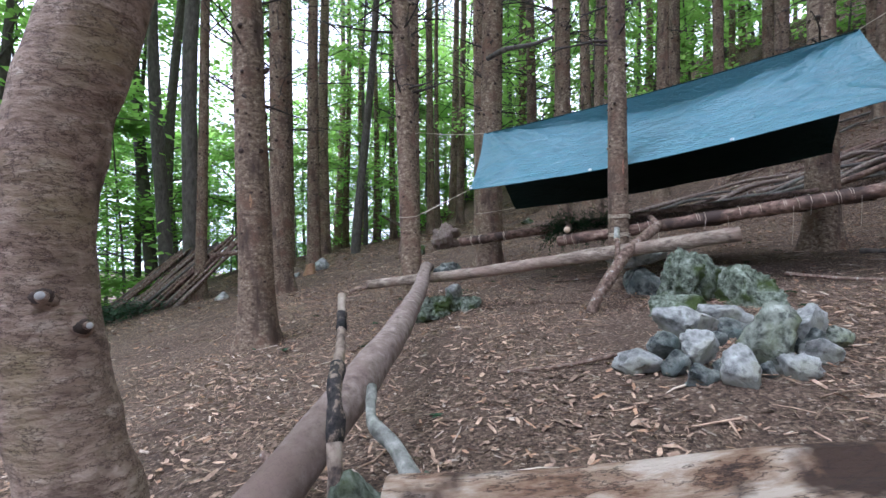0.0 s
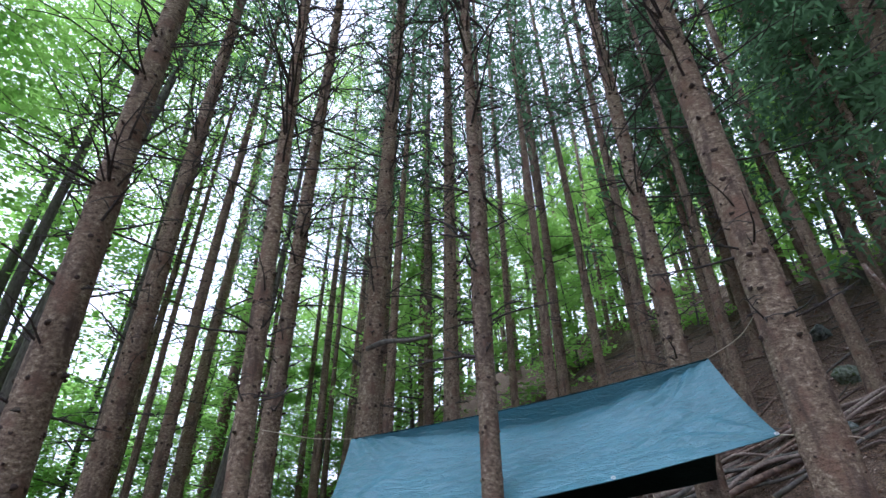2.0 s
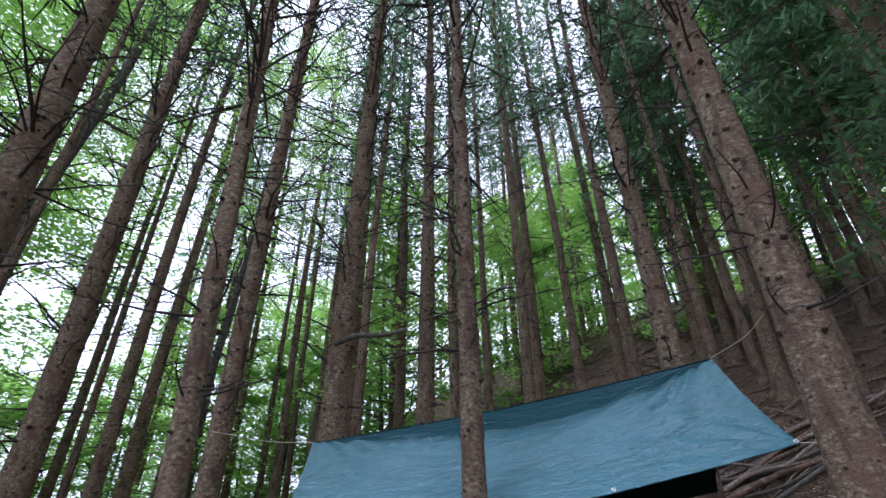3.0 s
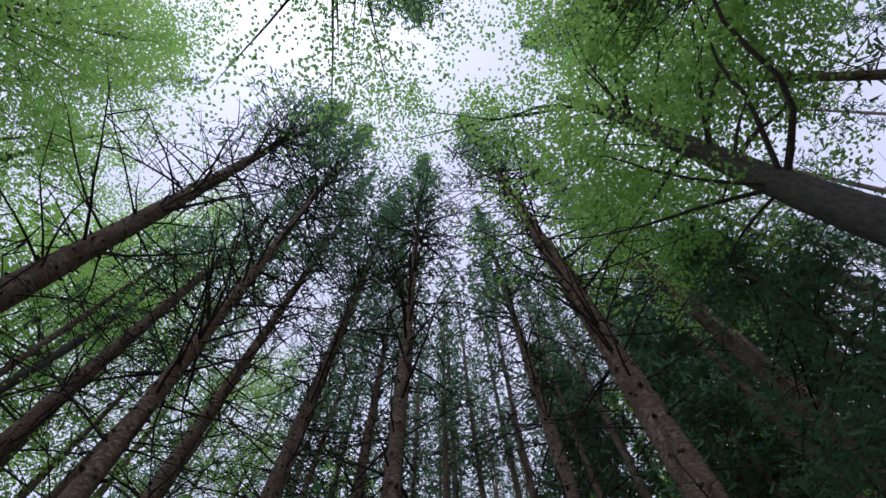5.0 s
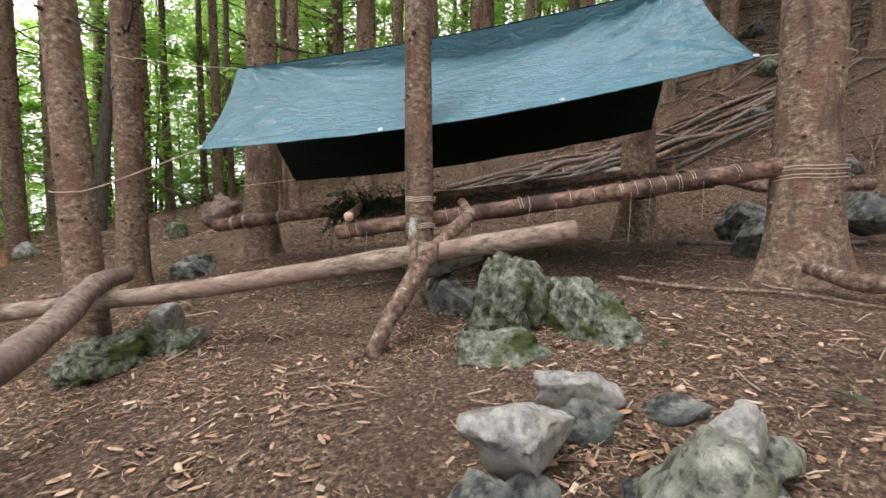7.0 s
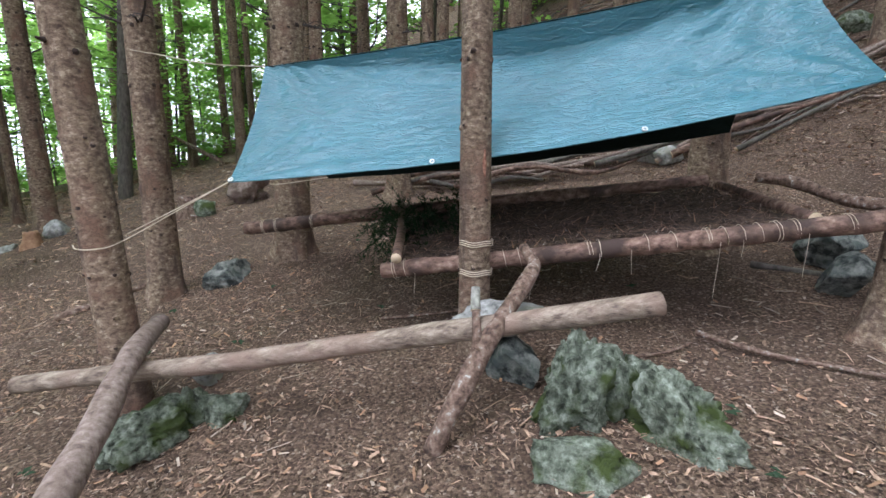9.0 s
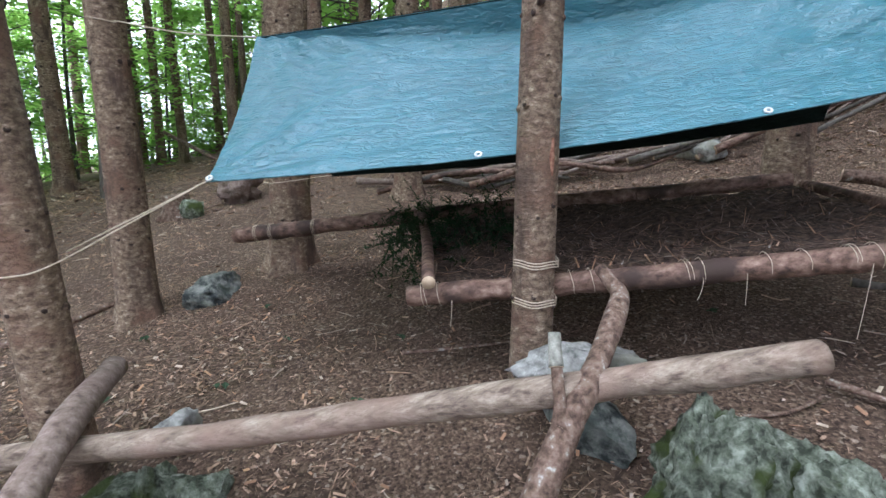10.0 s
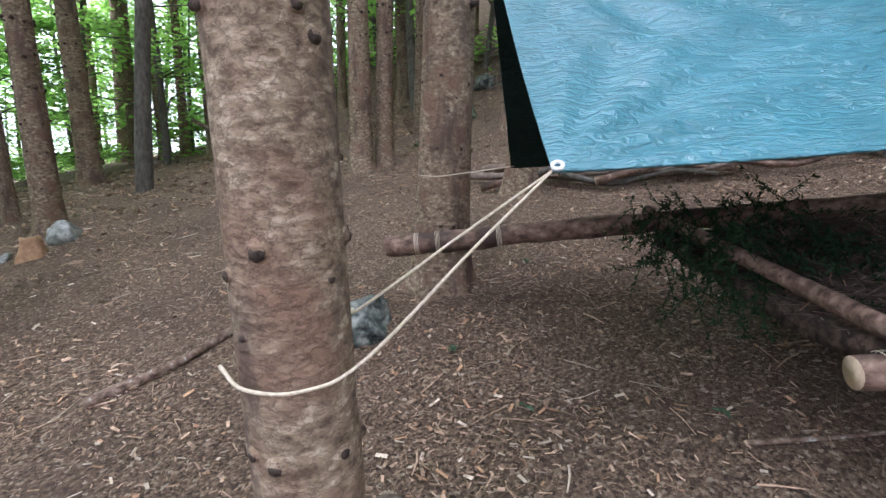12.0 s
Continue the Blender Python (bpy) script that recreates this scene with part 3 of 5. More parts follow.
# spruces behind the camera are added, unseen, to block low sky light
while len(spots) < 190 and tries < 9000:
    tries += 1
    a, r = rnd.uniform(-math.pi, math.pi) if len(spots) < 105 else rnd.uniform(0.15, 1.75), rnd.uniform(7, 40)
    x, y = 0.5 + r * math.sin(a), 3 + r * math.cos(a)
    ahead = -0.75 < a < 2.2
    if r < 9 and a > -1.9 and a < 1.2 or not ahead and r > 19:
        continue
    if x < -6 and rnd.random() < 0.75 or math.hypot(x + 0.3, y - 1) < 3.5:
        continue
    if y > 13 and x < 4 and rnd.random() < 0.8:
        continue
    if 4.5 < x < 7.6 and 4.2 < y < 7.3:
        continue
    gap = 1.5 if r < 20 else 1.9
    if any((x - u) ** 2 + (y - v) ** 2 < gap * gap for u, v in placed):
        continue
    placed.append((x, y))
    spots.append((x, y, rnd.uniform(0.2, 0.36)))
for i, (x, y, d) in enumerate(spots):
    k = i % 5
    m = pose(x, y, ground(x, y) - 0.04, rnd.uniform(-1.2, 1.2), rnd.uniform(-1.2, 1.2), rnd.uniform(0, 360))
    if PROTO[k] is None:
        PROTO[k] = spruce(x, y, 0.3, 20 + k, far=True, sides=10, label="tall straight spruce with bare lower trunk and thin dead twigs")
        PROTO[k].matrix_basis = m
        t = PROTO[k]
    else:
        t = copy_thing(PROTO[k], m)
    t.scale = (d / 0.3, d / 0.3, rnd.uniform(0.9, 1.15))


def leaf_spray(b, rnd, p, count, spread_r, size):
    for i in range(count):
        c = p + Vector((rnd.gauss(0, 1), rnd.gauss(0, 1), rnd.gauss(0, 0.45))) * spread_r
        a = rnd.uniform(0, 6.283)
        e = Vector((math.cos(a), math.sin(a), rnd.uniform(-0.5, 0.25))).normalized() * size * rnd.uniform(0.7, 1.3)
        w = e.cross(Vector((rnd.uniform(-0.6, 0.6), rnd.uniform(-0.6, 0.6), 1))).normalized() * size * 0.36
        b.poly((c, c + e * 0.45 + w, c + e, c + e * 0.45 - w))


def broadleaf(seed, height, dia, low, reach, limbs, sprays, leaves, size, bark, label, lean=(0, 0)):
    """Young beech: slim trunk, rising limbs and layers of leaves with gaps."""
    rnd = random.Random(seed)
    t = thing("beech_tree", label, "tree", "beech trees")
    tb, lb = Builder(), Builder()
    path = [Vector((lean[0] * z + 0.12 * math.sin(z * 0.5 + seed), lean[1] * z + 0.1 * math.cos(z * 0.43 + seed), z)) for z in spread(-0.3, height, 16)]
    tb.tube(path, [dia / 2 * (1 - 0.85 * i / 16) for i in range(17)], 10, wobble=0.12, seed=seed)
    for i in range(limbs):
        s = rnd.uniform(low / height, 0.98)
        p = path[int(s * 16)]
        a = rnd.uniform(0, 6.283)
        ln = reach * rnd.uniform(0.45, 1.0) * (1.1 - 0.6 * s)
        d = Vector((math.cos(a), math.sin(a), rnd.uniform(0.1, 0.6)))
        pts = [p + d * ln * q + Vector((0, 0, -0.1 * ln * q * q)) + Vector((rnd.uniform(-1, 1), rnd.uniform(-1, 1), 0)) * 0.05 * ln for q in (0, 0.3, 0.65, 1)]
        w = dia * 0.16 * (1.1 - s)
        tb.tube(pts, [w, w * 0.7, w * 0.4, w * 0.12], 5)
        for q in range(sprays):
            f = rnd.uniform(0.3, 1.05)
            c = p + d * ln * f + Vector((rnd.gauss(0, 0.22), rnd.gauss(0, 0.22), rnd.gauss(0, 0.12))) * ln * 0.7
            leaf_spray(lb, rnd, c, leaves, 0.2 * reach / 2.2 if reach < 4 else 0.24, size)
    part("trunk", tb, bark, t)
    part("crown", lb, LEAF, t, smooth=False)
    return t


kinds = [broadleaf(301, 9, 0.14, 0.8, 2.4, 34, 8, 12, 0.17, DARK_BARK, "slim young beech with bright green leaves"),
         broadleaf(302, 13, 0.2, 1.2, 3.0, 40, 8, 14, 0.16, DARK_BARK, "tall beech with layered bright green leaves"),
         broadleaf(303, 6, 0.08, 0.2, 1.9, 30, 8, 12, 0.16, DARK_BARK, "low leafy beech sapling"),
         broadleaf(304, 19, 0.3, 8.5, 4.4, 46, 8, 30, 0.08, DARK_BARK, "tall beech with a high light green crown")]
first = [True] * 4
rnd = random.Random(77)
stand = []
high = [(-3.7, 1.0), (-2.6, -3.2), (1.6, -3.6), (4.2, -5.0), (-5.2, 0.2), (-7.5, 13.0), (-8.4, 13.6), (-3.0, -5.0), (-8.5, 2.6), (2.0, -6.0), (-7.6, 7.4), (-9.5, 8.5), (-4.0, -3.0), (-8.6, 6.0), (5.2, -2.6), (-5.9, 2.9), (-4.8, 13.2), (-6.6, 11.2), (-2.3, 12.9), (-5.3, 9.9)]
low = [(-0.6, 21), (0.9, 22.5), (-2.2, 22), (2.2, 24), (0.2, 25.5), (-1.2, 24), (3.6, 22)]
side = [(-8.5, 8.5), (-10.5, 12.0), (-9.5, 6.0), (-12.5, 9.5), (-9.0, 16.0), (-11.5, 15.0), (-8.0, 19.0)]
for i in range(144):
    k = (0, 1, 2, 1, 3, 2)[i % 6] if i < 90 else (0, 2, 0)[i % 3]
    for q in range(200):
        a, r = rnd.uniform(-1.35, 0.3), rnd.uniform(13, 36)
        if k == 3:
            a, r = rnd.uniform(-3.1, 3.1), rnd.uniform(12, 26)
        elif i >= 122:
            a, r = rnd.uniform(-0.8, 0.05), rnd.uniform(17, 32)
        elif i >= 90:
            a, r = rnd.uniform(0.2, 1.35), rnd.uniform(14, 30)
        elif i >= 78:
            a, r = rnd.uniform(-1.3, -0.35), rnd.uniform(11, 24)
        elif i % 5 == 4:
            a, r = rnd.uniform(0.3, 1.0), rnd.uniform(22, 44)
        x, y = r * math.sin(a), 2 + r * math.cos(a)
        if all((x - u) ** 2 + (y - v) ** 2 > 2.5 for u, v in stand) and all((x - u) ** 2 + (y - v) ** 2 > 0.5 for u, v in placed):
            break
    if k == 3 and high:
        x, y = high.pop()
    if k == 2 and low:
        x, y = low.pop()
    if k == 1 and side:
        x, y = side.pop()
    stand.append((x, y))
    m = pose(x, y, ground(x, y), rnd.uniform(-4, 4), rnd.uniform(-4, 4), rnd.uniform(0, 360))
    if first[k]:
        t, first[k] = kinds[k], False
        t.matrix_basis = m
    else:
        t = copy_thing(kinds[k], m)
    s = rnd.uniform(0.85, 1.25)
    t.scale = (s, s, s)


def big_beech():
    """Old beech on the slope, leaning over the camp."""
    rnd = random.Random(5)
    t = thing("beech_tree", "large dark beech leaning over the camp with spreading leafy limbs", "tree")
    tb, lb = Builder(), Builder()
    path = curve_points([(6.1, 0.75, ground(6.1, 0.75) - 0.3), (6.0, 0.8, 3), (5.8, 0.88, 6.2), (5.5, 0.72, 9.3), (4.7, 0.5, 12.6), (3.9, 0.5, 14.6)], 28)
    tb.tube(path, [0.34 * (1 - 0.72 * i / 28) for i in range(29)], 16, wobble=0.1)
    for i in range(32):
        k = rnd.randint(13, 28)
        p = path[k]
        a = rnd.uniform(0, 6.283)
        d = Vector((math.cos(a) - 0.25, math.sin(a), rnd.uniform(0.15, 0.7)))
        ln = rnd.uniform(1.6, 4.2)
        pts = [p + d * ln * q + Vector((rnd.uniform(-1, 1), rnd.uniform(-1, 1), rnd.uniform(-1, 1))) * 0.06 * ln * (q > 0) for q in (0, 0.25, 0.5, 0.75, 1)]
        w = 0.04 * ln / 3
        tb.tube(curve_points(pts, 10), [w * (1 - 0.09 * q) for q in range(11)], 6)
        for q in range(22):
            c = p + d * ln * rnd.uniform(0.35, 1.1) + Vector((rnd.gauss(0, 1), rnd.gauss(0, 1), rnd.gauss(0, 0.5))) * 0.6
            leaf_spray(lb, rnd, c, 42, 0.22, 0.085)
    part("trunk", tb, DARK_BARK, t)
    part("crown", lb, LEAF, t, smooth=False)


big_beech()
# dense young spruce standing dark on the slope
t = thing("spruce_tree", "dense dark young spruce with low hanging boughs", "tree")
t.matrix_basis = pose(6.6, 2.2, ground(6.6, 2.2))
part("trunk", trunk_builder(0.2, 12, 91, 12), [SPRUCE_BARK, KNOT], t)
part("crown", crown_builder(92, 3.4, 10, 2.5, 24, 95, 0.16), [NEEDLE, TWIG], t, smooth=False)
dense = thing("spruce_tree", "dark spruce with a dense low crown on the hillside", "tree", "hillside spruces")
dense.matrix_basis = pose(10.4, 3.2, ground(10.4, 3.2))
part("trunk", trunk_builder(0.24, 15, 93, 10, facets=4), [SPRUCE_BARK, KNOT], dense)
part("crown", crown_builder(94, 5.0, 15, 2.5, 22, 70, 0.26), [NEEDLE, TWIG], dense, smooth=False)
for x, y, turn in ((9.4, 5.6, 60), (11.6, 6.3, 200), (13.4, 8.2, 20), (12.8, 4.6, 290), (11.0, 10.6, 250), (8.6, 9.6, 100)):
    copy_thing(dense, pose(x, y, ground(x, y), 0, 0, turn))

# flaky-barked trunk close to the start
t = thing("deciduous_tree", "leaning smooth trunk with flaking brown bark and pale branch stubs", "tree")
path = curve_points([(-0.74, 1.10, -0.5), (-0.785, 1.10, 0.0), (-0.855, 1.10, 0.3), (-0.905, 1.10, 0.65), (-0.875, 1.11, 0.98), (-0.81, 1.14, 1.25), (-0.55, 1.25, 2.4), (-0.5, 1.0, 5), (-1.0, 0.2, 9), (-1.8, -0.8, 13)], 90)
b = Builder()
b.tube(path, [0.155 if i < 4 else 0.105 + 0.05 * math.exp(-(i - 4) / 7) if i < 50 else 0.105 - 0.0022 * (i - 50) for i in range(91)], 36, wobble=0.1, freq=9)
part("trunk", b, SMOOTH_BARK, t)
b, lb, rnd = Builder(), Builder(), random.Random(6)
for i in range(30):
    p = path[rnd.randint(74, 90)]
    a = rnd.uniform(0, 6.283)
    d = Vector((math.cos(a), math.sin(a), rnd.uniform(0.0, 0.5))) * rnd.uniform(1.0, 2.6)
    b.tube([p, p + d * 0.5 + Vector((0, 0, 0.06)), p + d], [0.02, 0.012, 0.003], 4)
    for q in range(9):
        leaf_spray(lb, rnd, p + d * rnd.uniform(0.4, 1.1) + Vector((rnd.gauss(0, 0.3), rnd.gauss(0, 0.3), rnd.gauss(0, 0.15))), 40, 0.28, 0.055)
tagged(part("deadwood", b, DARK_BARK, t), kind="stuff")
part("crown", lb, LEAF, t, smooth=False)
for p, d, r in (((-0.832, 1.015, 0.56), (0.5, -0.85, 0.2), 0.009), ((-0.765, 1.05, 0.495), (0.8, -0.6, 0.1), 0.007), ((-0.96, 1.0, 0.87), (-0.3, -1, 0.3), 0.013)):
    b = Builder()
    p, d = Vector(p), Vector(d).normalized()
    b.tube([p - d * 0.04, p - d * 0.006, p + d * 0.008, p + d * 0.03], [r * 4.4, r * 2.6, r * 1.5, r], 14, 0, 1, wobble=0.4, freq=25)
    b.tube([p - d * 0.02, p + d * 0.004, p + d * 0.012], [r * 3.0, r * 2.2, r * 1.3], 12, 2, 2, wobble=0.4, freq=40)
    part("branch_stub", b, [SMOOTH_BARK, PALE_WOOD, KNOT], t, "pale broken branch stub")


def far_woods():
    """Added wooded ridge far off, unseen behind and right, to block low sky."""
    b = Builder()
    n, rows = 150, 9
    for i in range(n + 1):
        a = radians(360) * i / n
        front = 0.12 if a < radians(62) or a > radians(290) else 1.0
        for j in range(rows):
            r = 52 + 4.5 * j
            p = Vector((math.sin(a) * r, 3 + math.cos(a) * r, 0))
            base = ground(p.x, p.y)
            top = 20 * math.sin(math.pi * 0.5 * min(1, j / 5)) + 4 * noise.noise(p * 0.16) + 2 * noise.noise(p * 0.5)
            b.v.append((p.x, p.y, base - 1 + max(0, top) * front))
    for i in range(n):
        for j in range(rows - 1):
            k = i * rows + j
            b.face((k, k + rows, k + rows + 1, k + 1))
    tagged(part("far_woods", b, FAR_GREEN), "added distant wooded ridge, mostly out of view, blocking low sky light", "woods", kind="stuff")


FAR_GREEN = material("far_foliage", [(0.35, (0.015, 0.03, 0.012)), (0.6, (0.05, 0.09, 0.035))], 0.8, bump=0.8, depth=0.5)
far_woods()


# ---- tarp ----
def tarp():
    t = thing("tarp_shelter", "blue-green tarpaulin pitched as a lean-to with dark underside", "tarp")
    ll, lr, ul, ur = Vector((0.287, 5.019, 1.347)), Vector((3.65, 3.66, 1.92)), Vector((0.507, 5.914, 2.166)), Vector((3.796, 4.345, 2.72))
    bl, br = Vector((1.0, 6.62, 1.315)), Vector((4.0, 4.88, 1.73))
    nu, nv = 190, 80
    out = (lr - ll).cross(ul - ll).normalized()
    if out.y > 0:
        out = -out

    def front(u, v):
        top, low = ul.lerp(ur, u), ll.lerp(lr, u)
        top.z -= 0.05 * math.sin(math.pi * u)
        low.z -= 0.09 * math.sin(math.pi * u)
        fold = 0.21 * max(0.0, math.sin(math.pi * u ** 1.3)) ** 0.8 + 0.015 * noise.noise(Vector((u * 9, 0, 0))) * min(1, 8 * u, 8 * (1 - u))
        kink = top + Vector((0.1, 0.42, -0.9)) * fold
        p = low.lerp(kink, v / 0.84) if v < 0.84 else kink.lerp(top, (v - 0.84) / 0.16)
        p -= out * 0.045 * math.sin(math.pi * min(1, v / 0.84))
        tension = noise.noise(Vector((u * 5 + v * 1.2, v * 10 - u * 6, 0))) * 0.014 + noise.noise(Vector((u * 14 + v * 5, v * 26 - u * 16, 4))) * 0.009
        tension += 0.018 * (0.3 - abs(noise.noise(Vector((u * 9 - v * 4, v * 15 - u * 11, 7)))))
        tension += 0.013 * (0.3 - abs(noise.noise(Vector((u * 26 - v * 6, v * 44 - u * 22, 2)))))
        tension += noise.noise(Vector((u * 46, v * 30 - u * 12, 9))) * 0.0045
        for c, k in ((Vector((0, 0)), 7), (Vector((1, 0)), 7), (Vector((0, 1)), 9), (Vector((1, 1)), 9)):
            q = Vector((u * 2.2, v)) - Vector((c.x * 2.2, c.y))
            tension += (0.034 if c.x == 0 else 0.03) * math.exp(-q.length * 2.4) * math.sin(k * 2.2 * math.atan2(q.y, q.x)) * min(1, q.length * 6)
        return p + out * tension * min(1, 0.25 + 6 * min(u, 1 - u, v, 1 - v)) * (1 if v < 0.8 else 1 - 3.5 * (v - 0.8))

    def rear(u, v):
        p = (ul.lerp(ur, u)).lerp(bl.lerp(br, u), v)
        p.z -= 0.05 * math.sin(math.pi * u) * (1 - v) + 0.06 * math.sin(math.pi * u) * v
        p.y += 0.15 * math.sin(math.pi * u) * v
        return p + Vector((0, 0.04, -0.01)) * min(1, 9 * v) + Vector((0, 0.02, 0.02)) * noise.noise(Vector((u * 7, v * 5, 3))) * min(1, 5 * v)

    for name, fn, mats, label in (("front_sheet", front, [TARP, TARP_UNDER], "blue-green creased sheet"), ("rear_sheet", rear, [TARP, TARP_UNDER], "rear sheet with shade-darkened underside")):
        b = Builder()
        off = 0.004
        nu, nv = (190, 80) if name == "front_sheet" else (60, 20)
        for layer in (0, 1):
            for j in range(nv + 1):
                for i in range(nu + 1):
                    p = fn(i / nu, j / nv)
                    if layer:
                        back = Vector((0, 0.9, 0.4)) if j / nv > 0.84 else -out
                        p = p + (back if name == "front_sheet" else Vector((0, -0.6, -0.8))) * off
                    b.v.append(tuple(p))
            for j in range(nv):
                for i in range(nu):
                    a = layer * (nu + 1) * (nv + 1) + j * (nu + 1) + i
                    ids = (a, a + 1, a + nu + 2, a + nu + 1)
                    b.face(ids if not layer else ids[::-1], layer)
        part(name, b, mats, t, label)
    b = Builder()
    b.tube([front(i / 60, 0) - Vector((0, 0, 0.002)) for i in range(61)], 0.005, 6)
    part("hem", b, TARP, t)
    for u in (0.004, 0.335, 0.66, 0.996):
        c = front(u, 0.012 if 0.1 < u < 0.9 else 0.006) + out * 0.008
        x = (lr - ll).normalized()
        y = out.cross(x)
        b = Builder()
        ring = [c + x * 0.013 * math.cos(2 * math.pi * k / 18) + y * 0.013 * math.sin(2 * math.pi * k / 18) for k in range(19)]
        b.tube(ring, 0.0055, 6)
        part("eyelet", b, METAL, t, "white ring eyelet")
    return ll, lr, ul, ur, bl


LL, LR, UL, UR, BL = tarp()


def cord(points, r, label, n=30, name="cord", sag=0.0):
    b = Builder()
    pts = curve_points(points, n)
    for i, p in enumerate(pts):
        p.z -= sag * math.sin(math.pi * i / n)
    b.tube(pts, r, 6)
    tagged(part(name, b, ROPE), label, "cord", "tarp cords")


def ring_points(x, y, r, z, turns=1, rise=0.0, start=0.0):
    n = int(26 * turns)
    return [(x + r * math.cos(start + 2 * math.pi * k / 26), y + r * math.sin(start + 2 * math.pi * k / 26), z + rise * k / n + 0.004 * math.sin(k)) for k in range(n + 1)]


cord([LL, (0.033, 4.877, 1.2), (-0.22, 4.718, 1.055), (-0.325, 4.68, 1.03), (-0.41, 4.71, 1.03), (-0.45, 4.785, 1.04)], 0.0034, "cream cord from the tarp corner to a spruce trunk")
cord([LL, (0.035, 4.955, 1.213), (-0.2, 4.88, 1.09), (-0.22, 4.9, 1.08)], 0.0034, "second strand of the cream tarp cord")
cord([UL, (0.1, 6.02, 2.19), (-0.3, 6.3, 2.29), (-0.36, 6.43, 2.31), (-0.5, 6.44, 2.32)], 0.004, "cream ridge cord tied to a spruce trunk", sag=0.015)
cord([LR, (3.72, 3.3, 1.87), (3.85, 3.23, 1.85), (4.0, 3.33, 1.85)], 0.004, "cream cord from the tarp corner to a thick trunk", sag=0.01)
cord([UR, (3.9, 4.0, 2.82), (3.85, 3.64, 2.95)], 0.004, "cream cord from the tarp peak to a thick trunk")
cord([BL, (0.7, 6.68, 1.27), (0.55, 6.71, 1.25), (0.47, 6.8, 1.25)], 0.0035, "thin cord from the rear tarp corner to a trunk")


# ---- poles and bed ----
def pole(name, pts, r0, r1, mat, label, category="log", parent=None, group="", n=24, sides=16, wobble=0.14, seed=0, cap=CUT, freq=4.0, grain=1.0):
    b = Builder()
    path = curve_points(pts, n)
    b.tube(path, [r0 + (r1 - r0) * i / n for i in range(n + 1)], sides, 0, 1, wobble, seed, freq, grain)
    ob = part(name, b, [mat, cap], parent)
    if not parent:
        tagged(ob, label, category, group)
    elif label:
        ob["label"] = label
    return ob


bed = thing("camp_bed", "bed of lashed poles tied between spruce trunks", "bed")
E1, E2 = Vector((1.16, 4.80, 0.80)), Vector((3.66, 3.47, 1.21))
pole("front_beam", [E1, E1.lerp(E2, 0.5) + Vector((0, 0, -0.01)), E2], 0.051, 0.056, RED_POLE, "reddish peeled pole", parent=bed, n=60, seed=2, wobble=0.2, freq=9)
F1, F2 = Vector((0.24, 6.71, 0.84)), Vector((3.97, 5.06, 1.33))
pole("back_beam", [F1, F1.lerp(F2, 0.4) + Vector((0, 0, 0.01)), F2], 0.062, 0.05, RED_POLE, "pole with patchy bark", parent=bed, n=60, seed=3, wobble=0.22, freq=9)
pole("cross_pole", [(1.21, 4.63, 0.905), (1.4, 5.3, 0.98), (1.6, 6.15, 1.09)], 0.034, 0.03, RED_POLE, "", parent=bed, seed=4, sides=12)
pole("cross_pole", [(3.42, 3.78, 1.17), (3.72, 4.4, 1.24), (4.0, 4.98, 1.3)], 0.038, 0.036, RED_POLE, "", parent=bed, seed=5, sides=12)


def lashing(c, axis, r, turns, width, parent):
    """Cord wound several times round a pole."""
    axis = Vector(axis).normalized()
    side = axis.orthogonal().normalized()
    other = axis.cross(side)
    rnd = random.Random(int(c[0] * 1000))
    n = 14 * turns
    pts = []
    for k in range(n + 1):
        a = 2 * math.pi * k / 14
        pts.append(Vector(c) + axis * (width * (k / n - 0.5) + rnd.uniform(-0.002, 0.002)) + (side * math.cos(a) + other * math.sin(a)) * r)
    b = Builder()
    b.tube(pts, 0.0016, 5)
    part("lashing", b, ROPE, parent, "cream cord lashing")


beam = (E2 - E1).normalized()
for f, k in ((0.03, 2), (0.055, 1), (0.27, 1), (0.3, 1), (0.44, 2), (0.46, 1), (0.55, 1), (0.60, 1), (0.66, 2), (0.69, 1), (0.72, 1), (0.75, 1), (0.78, 2), (0.81, 2), (0.9, 2)):
    lashing(E1.lerp(E2, f), beam + Vector((0.1, 0.15, 0.2)) * (f % 0.05) * 20 * 0.3, 0.0575, k, 0.012 * k + 0.01, bed)
for f in (0.045, 0.075, 0.16):
    lashing(F1.lerp(F2, f), F2 - F1, 0.066, 4, 0.03, bed)
rnd = random.Random(8)
for f in (0.06, 0.31, 0.44, 0.5, 0.66, 0.70, 0.81):
    p = E1.lerp(E2, f) + Vector((0.02, -0.066, 0.01))
    ln = rnd.choice((0.06, 0.1, 0.14, 0.2, 0.28))
    b = Builder()
    b.tube(curve_points([p, p + Vector((0, -0.005, -0.06)), p + Vector((rnd.uniform(-0.02, 0.02), 0, -0.06 - ln))], 8), 0.0014, 4)
    part("hanging_cord", b, ROPE, bed)
for z in (0.83, 1.0):
    for dz in (0, 0.012, 0.024):
        b = Builder()
        b.tube([Vector(p) for p in ring_points(1.646, 4.448, 0.097, z + dz, 1, 0.006)], 0.003, 5)
        part("trunk_lashing", b, ROPE, bed)
for dz in (0, 0.02, 0.05, 0.07):
    b = Builder()
    b.tube([Vector(p) for p in ring_points(3.795, 3.43, 0.2, 1.12 + dz, 1, 0.01)], 0.003, 5)
    part("trunk_lashing", b, ROPE, bed)


